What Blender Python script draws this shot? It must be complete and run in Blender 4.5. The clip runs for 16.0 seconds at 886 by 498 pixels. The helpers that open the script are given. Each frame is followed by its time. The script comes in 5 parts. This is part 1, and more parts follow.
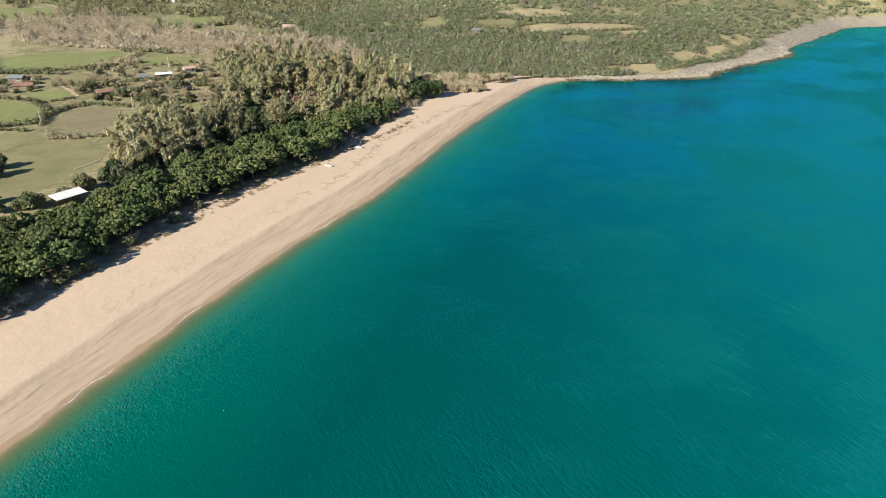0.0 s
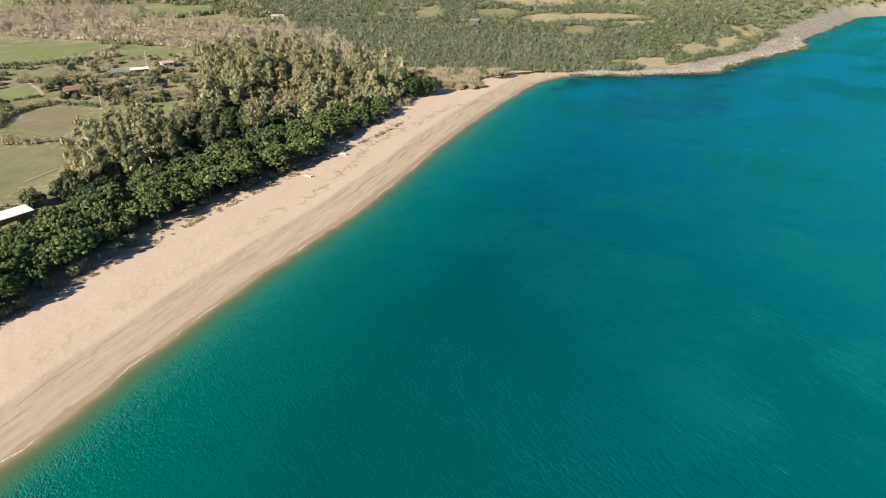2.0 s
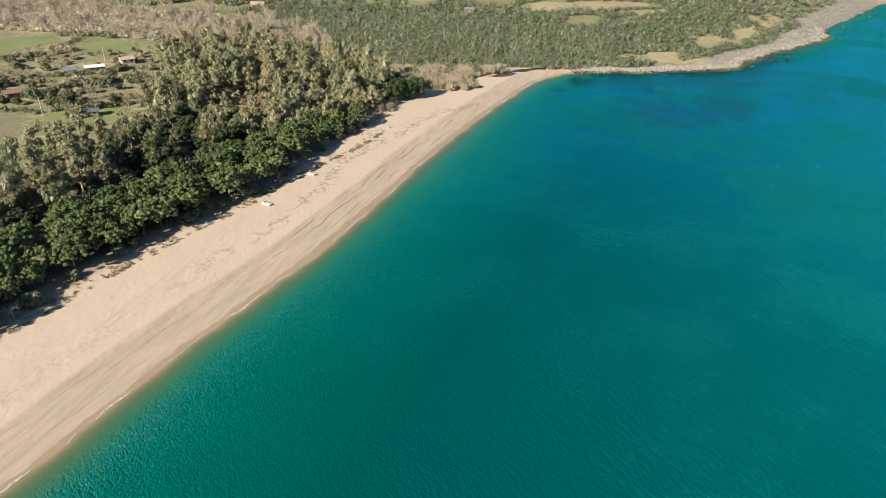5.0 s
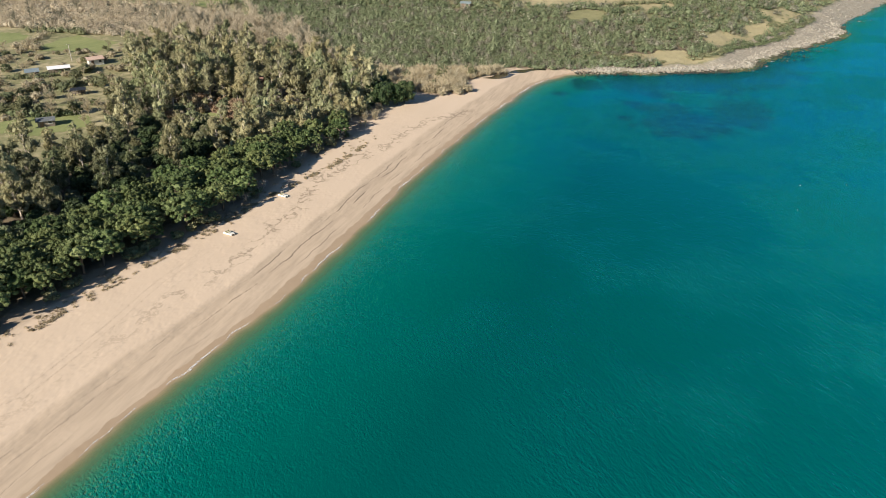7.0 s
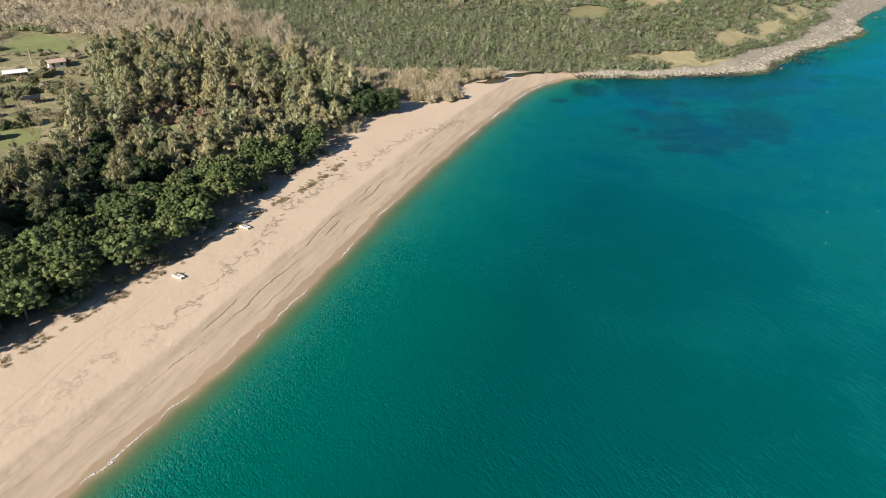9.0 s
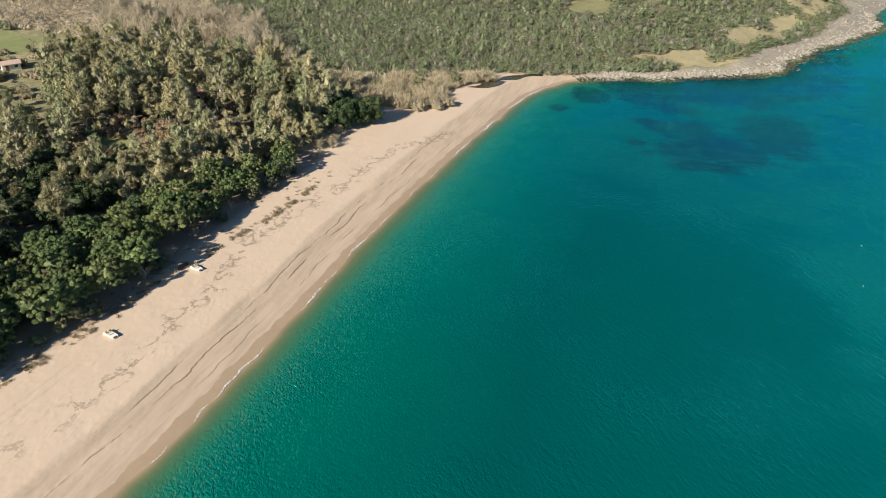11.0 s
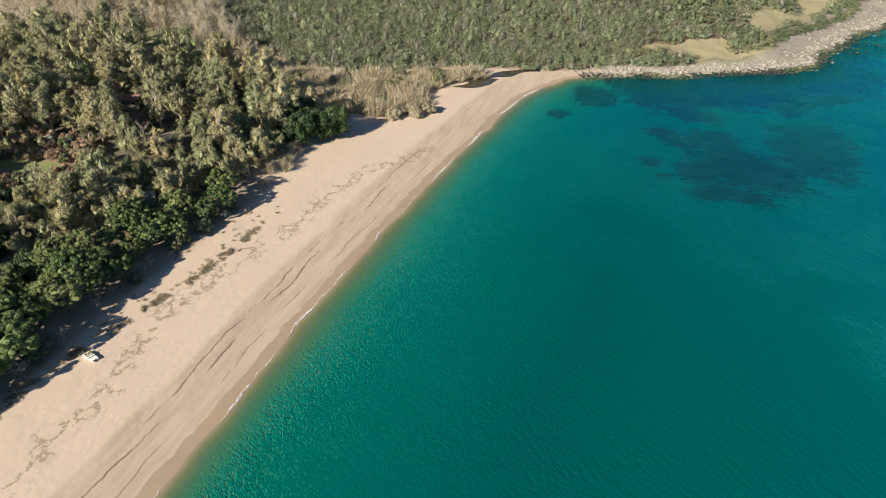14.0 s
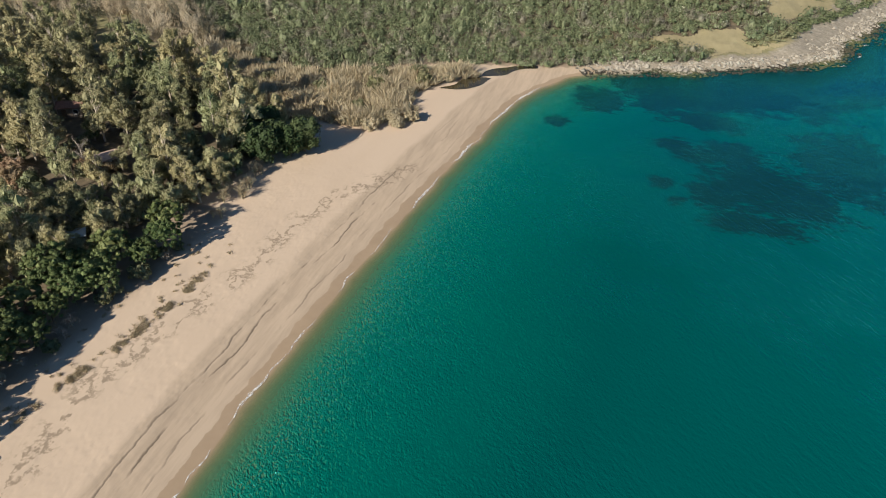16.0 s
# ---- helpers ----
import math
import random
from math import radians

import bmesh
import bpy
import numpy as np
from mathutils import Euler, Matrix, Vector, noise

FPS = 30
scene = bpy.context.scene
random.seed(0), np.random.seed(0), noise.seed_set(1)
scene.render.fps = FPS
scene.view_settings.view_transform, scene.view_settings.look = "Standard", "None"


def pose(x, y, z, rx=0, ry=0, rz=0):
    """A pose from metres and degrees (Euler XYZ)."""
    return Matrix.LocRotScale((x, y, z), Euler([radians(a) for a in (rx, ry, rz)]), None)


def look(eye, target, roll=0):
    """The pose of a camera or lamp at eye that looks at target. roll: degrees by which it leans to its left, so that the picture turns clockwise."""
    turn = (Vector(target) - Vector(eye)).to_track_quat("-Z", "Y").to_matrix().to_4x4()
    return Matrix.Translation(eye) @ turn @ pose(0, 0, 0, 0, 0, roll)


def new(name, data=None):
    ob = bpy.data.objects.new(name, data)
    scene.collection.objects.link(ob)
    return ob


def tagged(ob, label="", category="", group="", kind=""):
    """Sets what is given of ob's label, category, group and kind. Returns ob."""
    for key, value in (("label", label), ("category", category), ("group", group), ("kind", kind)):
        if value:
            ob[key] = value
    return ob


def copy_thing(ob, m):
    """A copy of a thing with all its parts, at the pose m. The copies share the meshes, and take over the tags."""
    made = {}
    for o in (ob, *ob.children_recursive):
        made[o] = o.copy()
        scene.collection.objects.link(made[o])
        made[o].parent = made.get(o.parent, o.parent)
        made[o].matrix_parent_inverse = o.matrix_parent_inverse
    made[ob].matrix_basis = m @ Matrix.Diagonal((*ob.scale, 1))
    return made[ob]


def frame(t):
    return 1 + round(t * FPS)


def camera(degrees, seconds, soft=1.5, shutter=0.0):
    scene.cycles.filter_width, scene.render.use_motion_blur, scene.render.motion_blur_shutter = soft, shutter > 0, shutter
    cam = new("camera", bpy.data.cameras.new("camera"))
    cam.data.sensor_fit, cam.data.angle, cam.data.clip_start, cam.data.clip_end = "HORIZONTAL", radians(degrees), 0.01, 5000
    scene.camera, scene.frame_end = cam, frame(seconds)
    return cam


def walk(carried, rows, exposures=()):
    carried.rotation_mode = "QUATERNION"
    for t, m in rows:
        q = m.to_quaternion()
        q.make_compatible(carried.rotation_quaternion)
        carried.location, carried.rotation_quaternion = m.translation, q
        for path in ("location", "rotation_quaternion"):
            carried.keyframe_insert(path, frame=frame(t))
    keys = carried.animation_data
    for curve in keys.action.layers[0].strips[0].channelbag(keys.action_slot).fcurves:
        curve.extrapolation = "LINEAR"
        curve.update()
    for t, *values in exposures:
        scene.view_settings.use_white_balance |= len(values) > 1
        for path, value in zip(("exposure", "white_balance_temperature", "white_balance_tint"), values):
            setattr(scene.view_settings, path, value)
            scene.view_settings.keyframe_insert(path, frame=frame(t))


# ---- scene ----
cam = camera(66.0, 16.0, soft=0.6)
# seconds, x, y, z, yaw, pitch, roll: a drone flying along the beach, slowly tilting down
ROWS = [
    (0.0, 0.000, 0.000, 73.000, 19.299, -25.363, -1.056),
    (1.0, -2.367, 10.906, 72.996, 19.350, -25.920, -1.062),
    (2.0, -4.656, 21.841, 72.996, 19.374, -26.464, -1.069),
    (3.0, -6.879, 32.808, 73.000, 19.388, -27.037, -1.080),
    (4.0, -9.046, 43.810, 73.009, 19.412, -27.475, -1.092),
    (5.0, -11.169, 54.851, 73.021, 19.455, -27.937, -1.107),
    (6.0, -13.260, 65.933, 73.037, 19.519, -28.409, -1.125),
    (7.0, -15.330, 77.059, 73.057, 19.536, -28.866, -1.145),
    (8.0, -17.390, 88.233, 73.081, 19.511, -29.300, -1.167),
    (9.0, -19.452, 99.458, 73.110, 19.511, -29.756, -1.192),
    (10.0, -21.527, 110.736, 73.142, 19.522, -30.293, -1.219),
    (11.0, -23.627, 122.071, 73.178, 19.526, -30.928, -1.248),
    (12.0, -25.764, 133.467, 73.219, 19.504, -31.765, -1.280),
    (13.0, -27.948, 144.925, 73.263, 19.521, -32.752, -1.314),
    (14.0, -30.191, 156.449, 73.312, 19.509, -33.875, -1.351),
    (15.0, -32.504, 168.042, 73.364, 19.469, -35.071, -1.390),
    (16.0, -34.900, 179.708, 73.421, 19.398, -36.351, -1.432),
]
walk(cam, [(t, pose(x, y, z, 90 + pitch, roll, yaw)) for t, x, y, z, yaw, pitch, roll in ROWS],
     exposures=[(0.0, 0.83), (4.0, 0.82), (9.0, 0.75), (15.9, 0.74), (16.0, 0.50)])

# ---- world, sun, exposure ----
SUN_HEIGHT, SUN_FROM = 28.0, Vector((-0.38, -0.925))
world = bpy.data.worlds.new("world")
scene.world = world
world.use_nodes = True
wn, wl = world.node_tree.nodes, world.node_tree.links
sky = wn.new("ShaderNodeTexSky")
sky.sky_type, sky.sun_disc = "NISHITA", False
sky.sun_elevation, sky.sun_rotation = radians(SUN_HEIGHT), radians(202)
sky.air_density, sky.dust_density, sky.ozone_density = 1.0, 0.3, 1.5
tint = wn.new("ShaderNodeMix")
tint.data_type, tint.blend_type = "RGBA", "MULTIPLY"
tint.inputs[0].default_value, tint.inputs[7].default_value = 1.0, (0.62, 0.82, 1.0, 1)
wl.new(sky.outputs[0], tint.inputs[6])
wl.new(tint.outputs[2], wn["Background"].inputs[0])
wn["Background"].inputs[1].default_value = 0.050
lamp = bpy.data.lights.new("sun", "SUN")
lamp.energy, lamp.angle, lamp.color = 5.0, radians(0.53), (1.0, 0.91, 0.78)
sun = new("sun", lamp)
flat = math.cos(radians(SUN_HEIGHT))
sun.matrix_world = look((SUN_FROM.x * flat * 300, SUN_FROM.y * flat * 300, 300 * math.sin(radians(SUN_HEIGHT))), (0, 0, 0))


# ---- materials ----
def material(name):
    m = bpy.data.materials.new(name)
    m.use_nodes = True
    nt = m.node_tree
    return m, nt, nt.nodes["Principled BSDF"]


def node(nt, kind, **settings):
    n = nt.nodes.new(kind)
    for key, value in settings.items():
        if key in n.inputs:
            n.inputs[key].default_value = value
    return n


def texture(nt, scale, detail=4.0, rough=0.6, stretch=None, offset=0.0):
    """Noise in world metres; stretch squeezes it along the axes."""
    geo = nt.nodes.new("ShaderNodeNewGeometry")
    n = node(nt, "ShaderNodeTexNoise", Scale=scale, Detail=detail, Roughness=rough)
    mp = nt.nodes.new("ShaderNodeMapping")
    mp.inputs["Scale"].default_value = stretch or (1, 1, 1)
    mp.inputs["Location"].default_value = (offset, offset * 0.7, 0)
    nt.links.new(geo.outputs["Position"], mp.inputs[0])
    nt.links.new(mp.outputs[0], n.inputs["Vector"])
    return n.outputs["Fac"]


def ramp(nt, source, stops):
    r = nt.nodes.new("ShaderNodeValToRGB")
    while len(r.color_ramp.elements) < len(stops):
        r.color_ramp.elements.new(0.5)
    for e, (at, colour) in zip(r.color_ramp.elements, stops):
        e.position = at
        e.color = (*colour, 1) if len(colour) == 3 else colour
    nt.links.new(source, r.inputs[0])
    return r.outputs[0]


def math_node(nt, op, a, b=0.0, clamp=False):
    n = nt.nodes.new("ShaderNodeMath")
    n.operation, n.use_clamp = op, clamp
    for socket, value in zip(n.inputs, (a, b)):
        if isinstance(value, (int, float)):
            socket.default_value = value
        else:
            nt.links.new(value, socket)
    return n.outputs[0]


def mixed(nt, fac, a, b, blend="MIX"):
    n = nt.nodes.new("ShaderNodeMix")
    n.data_type, n.blend_type = "RGBA", blend
    for socket, value in ((n.inputs[0], fac), (n.inputs[6], a), (n.inputs[7], b)):
        if isinstance(value, (int, float)):
            socket.default_value = value
        elif isinstance(value, tuple):
            socket.default_value = (*value, 1)
        else:
            nt.links.new(value, socket)
    return n.outputs[2]


def attribute(nt, name):
    a = nt.nodes.new("ShaderNodeAttribute")
    a.attribute_name = name
    return a.outputs["Fac"]


def bump(nt, height, strength, distance, target):
    b = node(nt, "ShaderNodeBump", Strength=strength, Distance=distance)
    nt.links.new(height, b.inputs["Height"])
    nt.links.new(b.outputs[0], target)
    return b


def step(nt, source, low, high):
    n = nt.nodes.new("ShaderNodeMapRange")
    n.interpolation_type = "SMOOTHSTEP"
    n.inputs[1].default_value, n.inputs[2].default_value = low, high
    nt.links.new(source, n.inputs[0])
    return n.outputs[0]


def plain(name, colour, rough=0.7, metal=0.0, vary=0.25, scale=1.5):
    m, nt, b = material(name)
    dark = tuple(c * (1 - vary) for c in colour)
    light = tuple(min(1, c * (1 + vary)) for c in colour)
    nt.links.new(ramp(nt, texture(nt, scale, 6), [(0.3, dark), (0.7, light)]), b.inputs["Base Color"])
    b.inputs["Roughness"].default_value, b.inputs["Metallic"].default_value = rough, metal
    bump(nt, texture(nt, scale * 8, 4), 0.25, 0.05, b.inputs["Normal"])
    return m


def leaf_material(name, stops, rough=0.65, through_light=0.2, hues=True):
    """Foliage: every leaf cluster and every plant has a tone of its own."""
    m, nt, b = material(name)
    info, geo = nt.nodes.new("ShaderNodeObjectInfo"), nt.nodes.new("ShaderNodeNewGeometry")
    tone = math_node(nt, "ADD", math_node(nt, "MULTIPLY", geo.outputs["Random Per Island"], 0.5), math_node(nt, "MULTIPLY", info.outputs["Random"], 0.28))
    tone = math_node(nt, "ADD", tone, math_node(nt, "MULTIPLY", texture(nt, 0.12, 3), 0.35))
    tone = math_node(nt, "SUBTRACT", tone, 0.06)
    colour = ramp(nt, tone, stops)
    warm = (1.05, 0.99, 0.90) if hues else (1.0, 1.0, 1.0)
    cool = (0.84, 0.96, 0.86) if hues else (1.0, 1.0, 1.0)
    drift = math_node(nt, "FRACT", math_node(nt, "MULTIPLY", info.outputs["Random"], 7.31))
    colour = mixed(nt, 1.0, colour, ramp(nt, drift, [(0.0, cool), (0.5, (1.0, 1.0, 1.0)), (1.0, warm)]), "MULTIPLY")
    nt.links.new(colour, b.inputs["Base Color"])
    b.inputs["Roughness"].default_value = rough
    b.inputs["Specular IOR Level"].default_value = 0.3
    tr = nt.nodes.new("ShaderNodeBsdfTranslucent")
    nt.links.new(colour, tr.inputs[0])
    mix = node(nt, "ShaderNodeMixShader", Fac=through_light)
    nt.links.new(b.outputs[0], mix.inputs[1])
    nt.links.new(tr.outputs[0], mix.inputs[2])
    nt.links.new(mix.outputs[0], nt.nodes["Material Output"].inputs[0])
    return m


PINE = leaf_material("pine_needles", [(0.1, (0.038, 0.060, 0.022)), (0.45, (0.096, 0.130, 0.045)), (0.85, (0.196, 0.226, 0.090))], through_light=0.15)
PINE_DARK = leaf_material("dark_foliage", [(0.1, (0.024, 0.040, 0.016)), (0.5, (0.050, 0.075, 0.028)), (0.9, (0.095, 0.122, 0.050))])
EUCALYPT = leaf_material("eucalyptus_leaves", [(0.1, (0.120, 0.122, 0.064)), (0.4, (0.325, 0.312, 0.176)), (0.65, (0.405, 0.378, 0.224)), (0.9, (0.450, 0.418, 0.262))], through_light=0.24)
EUCALYPT_GREY = leaf_material("grey_eucalyptus_leaves", [(0.1, (0.10, 0.106, 0.056)), (0.5, (0.215, 0.214, 0.118)), (0.9, (0.39, 0.37, 0.225))], through_light=0.35)
OLIVE = leaf_material("grey_green_leaves", [(0.1, (0.085, 0.095, 0.050)), (0.5, (0.175, 0.185, 0.100)), (0.9, (0.30, 0.295, 0.175))], through_light=0.3)
MACCHIA = leaf_material("scrub_leaves", [(0.1, (0.052, 0.070, 0.033)), (0.45, (0.152, 0.182, 0.095)), (0.75, (0.248, 0.278, 0.156)), (0.95, (0.335, 0.350, 0.225))], through_light=0.3, hues=False)
SCRUB_GREY = leaf_material("dusty_grey_leaves", [(0.1, (0.11, 0.105, 0.075)), (0.5, (0.21, 0.20, 0.145)), (0.9, (0.34, 0.32, 0.24))], through_light=0.35, hues=False)
RUSSET = leaf_material("russet_undergrowth", [(0.1, (0.16, 0.11, 0.07)), (0.5, (0.34, 0.24, 0.155)), (0.9, (0.50, 0.38, 0.26))], through_light=0.4)
REED = leaf_material("dry_reeds", [(0.1, (0.27, 0.225, 0.14)), (0.5, (0.49, 0.415, 0.28)), (0.9, (0.66, 0.58, 0.42))], through_light=0.4, hues=False)
TWIG = leaf_material("bare_twigs", [(0.1, (0.26, 0.215, 0.138)), (0.5, (0.43, 0.37, 0.25)), (0.9, (0.57, 0.505, 0.37))], through_light=0.4, hues=False)
TAN = leaf_material("tan_winter_thicket", [(0.1, (0.385, 0.322, 0.228)), (0.5, (0.53, 0.455, 0.335)), (0.9, (0.63, 0.553, 0.42))], through_light=0.35, hues=False)
TUFT = leaf_material("dune_grass_blades", [(0.1, (0.24, 0.20, 0.125)), (0.5, (0.43, 0.36, 0.24)), (0.9, (0.60, 0.51, 0.36))], through_light=0.4, hues=False)
BARK = plain("pale_bark", (0.46, 0.40, 0.33), 0.85, vary=0.45, scale=1.2)
PINE_BARK = plain("pine_bark", (0.13, 0.09, 0.065), 0.9, vary=0.4, scale=2)
DEAD_WOOD = plain("grey_dead_wood", (0.32, 0.28, 0.24), 0.85, vary=0.3, scale=3)
WHITE = plain("white_paint", (0.64, 0.63, 0.59), 0.55, vary=0.12, scale=0.8)
# one dark wall colour, also standing in for walls that lie in shade
FARM_WALL = plain("dark_farm_wall", (0.21, 0.175, 0.14), 0.9, vary=0.3, scale=0.8)
PLASTER = plain("cream_plaster", (0.46, 0.41, 0.345), 0.85, vary=0.15, scale=0.6)
TILE = plain("red_roof_tiles", (0.27, 0.15, 0.115), 0.8, vary=0.35, scale=2.5)
TILE_PALE = plain("pale_pink_roof_tiles", (0.50, 0.36, 0.29), 0.8, vary=0.25, scale=2.5)
SHEET = plain("white_metal_sheet", (0.80, 0.80, 0.78), 0.45, vary=0.08, scale=0.7)
SHEET_PALE = plain("pale_blue_sheet", (0.42, 0.50, 0.54), 0.5, vary=0.15, scale=1.0)
DARK_SHEET = plain("dark_grey_sheet", (0.12, 0.13, 0.135), 0.6, vary=0.25, scale=1.0)
SHEET_BLUE = plain("blue_grey_sheet", (0.20, 0.245, 0.265), 0.5, vary=0.2, scale=1.0)
GLASS_DARK = plain("window_glass", (0.03, 0.035, 0.04), 0.1, vary=0.2, scale=1.0)
DOOR_WOOD = plain("brown_door_wood", (0.16, 0.10, 0.06), 0.6, vary=0.3, scale=3)
HULL = plain("white_hull_plastic", (0.80, 0.78, 0.70), 0.35, vary=0.06, scale=2)
SEAT_YELLOW = plain("yellow_seat_plastic", (0.50, 0.43, 0.25), 0.5, vary=0.15, scale=3)
POLE_WOOD = plain("weathered_pole", (0.50, 0.46, 0.40), 0.85, vary=0.2, scale=3)
DARK_METAL = plain("dark_metal", (0.06, 0.06, 0.06), 0.45, 0.6, vary=0.2, scale=4)
PATH = plain("sandy_track", (0.46, 0.38, 0.28), 0.95, vary=0.2, scale=0.5)
TRACK_SAND = plain("pressed_sand", (0.558, 0.438, 0.322), 0.95, vary=0.05, scale=2.0)
EARTH = plain("bare_earth", (0.27, 0.19, 0.13), 0.95, vary=0.3, scale=0.4)


def rock_material():
    m, nt, b = material("coastal_rock")
    tone = math_node(nt, "ADD", math_node(nt, "MULTIPLY", texture(nt, 0.9, 8), 0.75), math_node(nt, "MULTIPLY", nt.nodes.new("ShaderNodeNewGeometry").outputs["Random Per Island"], 0.3))
    colour = ramp(nt, tone, [(0.25, (0.115, 0.105, 0.087)), (0.5, (0.255, 0.230, 0.188)), (0.8, (0.385, 0.350, 0.292))])
    geo = nt.nodes.new("ShaderNodeNewGeometry")
    sep = nt.nodes.new("ShaderNodeSeparateXYZ")
    nt.links.new(geo.outputs["Position"], sep.inputs[0])
    wet = step(nt, math_node(nt, "ADD", sep.outputs[2], math_node(nt, "MULTIPLY", texture(nt, 0.6, 4), -0.8)), 0.25, -0.05)
    nt.links.new(mixed(nt, wet, colour, ramp(nt, texture(nt, 0.05, 3), [(0.42, (0.035, 0.03, 0.022)), (0.62, (0.075, 0.08, 0.033))])), b.inputs["Base Color"])
    b.inputs["Roughness"].default_value = 0.85
    bump(nt, texture(nt, 3.0, 8), 0.6, 0.15, b.inputs["Normal"])
    return m


ROCK = rock_material()


def foam_material():
    """White froth, lacy where it thins out."""
    m, nt, b = material("sea_foam")
    b.inputs["Base Color"].default_value, b.inputs["Roughness"].default_value = (0.80, 0.80, 0.77, 1), 0.9
    lace = math_node(nt, "MULTIPLY", step(nt, texture(nt, 2.6, 5, 0.75), 0.40, 0.60), 0.85)
    mix, gone = nt.nodes.new("ShaderNodeMixShader"), nt.nodes.new("ShaderNodeBsdfTransparent")
    nt.links.new(lace, mix.inputs[0])
    nt.links.new(gone.outputs[0], mix.inputs[1])
    nt.links.new(b.outputs[0], mix.inputs[2])
    nt.links.new(mix.outputs[0], nt.nodes["Material Output"].inputs[0])
    return m


FOAM = foam_material()


def ground_material():
    """One sheet: sand by the water, stony ground on the rocky shore, litter and dry grass inland."""
    m, nt, b = material("beach_and_land")
    shore, rocky, shade = attribute(nt, "shore"), attribute(nt, "rocky"), attribute(nt, "litter")
    big, mid, fine = texture(nt, 0.05, 4), texture(nt, 0.45, 5), texture(nt, 5.0, 4)
    place = nt.nodes.new("ShaderNodeSeparateXYZ")
    nt.links.new(nt.nodes.new("ShaderNodeNewGeometry").outputs["Position"], place.inputs[0])
    streak = texture(nt, 0.8, 5, 0.62, (1.0, 0.12, 1.0))
    breadth = texture(nt, 0.22, 4, 0.55, (1.0, 0.22, 1.0), 5.0)
    dry = ramp(nt, math_node(nt, "ADD", math_node(nt, "MULTIPLY", breadth, 0.65), math_node(nt, "MULTIPLY", fine, 0.35)),
               [(0.3, (0.556, 0.435, 0.319)), (0.7, (0.594, 0.468, 0.348))])
    lined = ramp(nt, streak, [(0.32, (0.40, 0.310, 0.222)), (0.47, (0.462, 0.358, 0.257)), (0.62, (0.525, 0.409, 0.295))])
    edge = math_node(nt, "ADD", shore, math_node(nt, "MULTIPLY", math_node(nt, "SUBTRACT", texture(nt, 0.06, 4, 0.6), 0.5), 4.0))
    washed = step(nt, edge, 11.4, 9.8)
    smoothed = step(nt, place.outputs[1], 320.0, 265.0)
    sand = mixed(nt, math_node(nt, "MULTIPLY", washed, 0.85), dry, lined)
    wave_edge = math_node(nt, "ADD", shore, math_node(nt, "MULTIPLY", math_node(nt, "SUBTRACT", texture(nt, 0.22, 4, 0.55), 0.5), 2.4))
    wave_edge = math_node(nt, "SUBTRACT", wave_edge, math_node(nt, "MULTIPLY", step(nt, place.outputs[1], 140.0, 190.0), 0.5))
    damp = step(nt, wave_edge, 1.5, 1.34)
    sand = mixed(nt, damp, sand, mixed(nt, mid, (0.35, 0.255, 0.165), (0.44, 0.328, 0.22)))
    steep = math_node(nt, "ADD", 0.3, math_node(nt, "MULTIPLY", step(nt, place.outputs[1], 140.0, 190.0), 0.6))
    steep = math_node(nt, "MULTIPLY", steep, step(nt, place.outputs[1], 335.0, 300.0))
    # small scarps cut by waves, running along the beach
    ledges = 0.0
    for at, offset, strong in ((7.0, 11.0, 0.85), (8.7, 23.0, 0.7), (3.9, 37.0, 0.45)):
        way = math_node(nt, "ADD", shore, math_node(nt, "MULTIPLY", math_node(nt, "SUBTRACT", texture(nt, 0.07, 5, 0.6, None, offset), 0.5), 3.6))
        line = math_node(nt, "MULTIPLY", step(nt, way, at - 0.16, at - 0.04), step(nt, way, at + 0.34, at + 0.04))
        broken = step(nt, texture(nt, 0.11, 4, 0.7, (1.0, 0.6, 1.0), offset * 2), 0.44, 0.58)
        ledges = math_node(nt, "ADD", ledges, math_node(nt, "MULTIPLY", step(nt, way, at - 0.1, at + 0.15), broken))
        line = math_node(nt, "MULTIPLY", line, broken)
        # dark line colour paints the scarp's shadow side and its wet debris
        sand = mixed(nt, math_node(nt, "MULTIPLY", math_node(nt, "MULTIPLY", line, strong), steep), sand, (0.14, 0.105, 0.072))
    # the wavering line of dry seaweed and drift that storms leave
    wander = math_node(nt, "ADD", attribute(nt, "drift"), math_node(nt, "MULTIPLY", math_node(nt, "SUBTRACT", texture(nt, 0.35, 4, 0.6), 0.5), 5.0))
    vein = math_node(nt, "ABSOLUTE", math_node(nt, "SUBTRACT", texture(nt, 0.28, 4, 0.6, (1.0, 0.7, 1.0), 3.0), 0.5))
    drift = math_node(nt, "MULTIPLY", step(nt, wander, 3.2, 0.6), step(nt, vein, 0.055, 0.012))
    drift = math_node(nt, "MULTIPLY", drift, step(nt, texture(nt, 1.6, 4, 0.7), 0.38, 0.52))
    sand = mixed(nt, math_node(nt, "MULTIPLY", math_node(nt, "MULTIPLY", drift, steep), 0.75), sand, (0.20, 0.15, 0.10))
    # needle litter on the sand, its dark colour also deepening the pines' shadow
    needle_shade = math_node(nt, "MULTIPLY", shade, step(nt, math_node(nt, "ADD", shade, math_node(nt, "MULTIPLY", mid, 0.8)), 0.55, 1.15))
    sand = mixed(nt, math_node(nt, "MULTIPLY", needle_shade, 0.6), sand, mixed(nt, fine, (0.10, 0.075, 0.052), (0.22, 0.165, 0.115)))
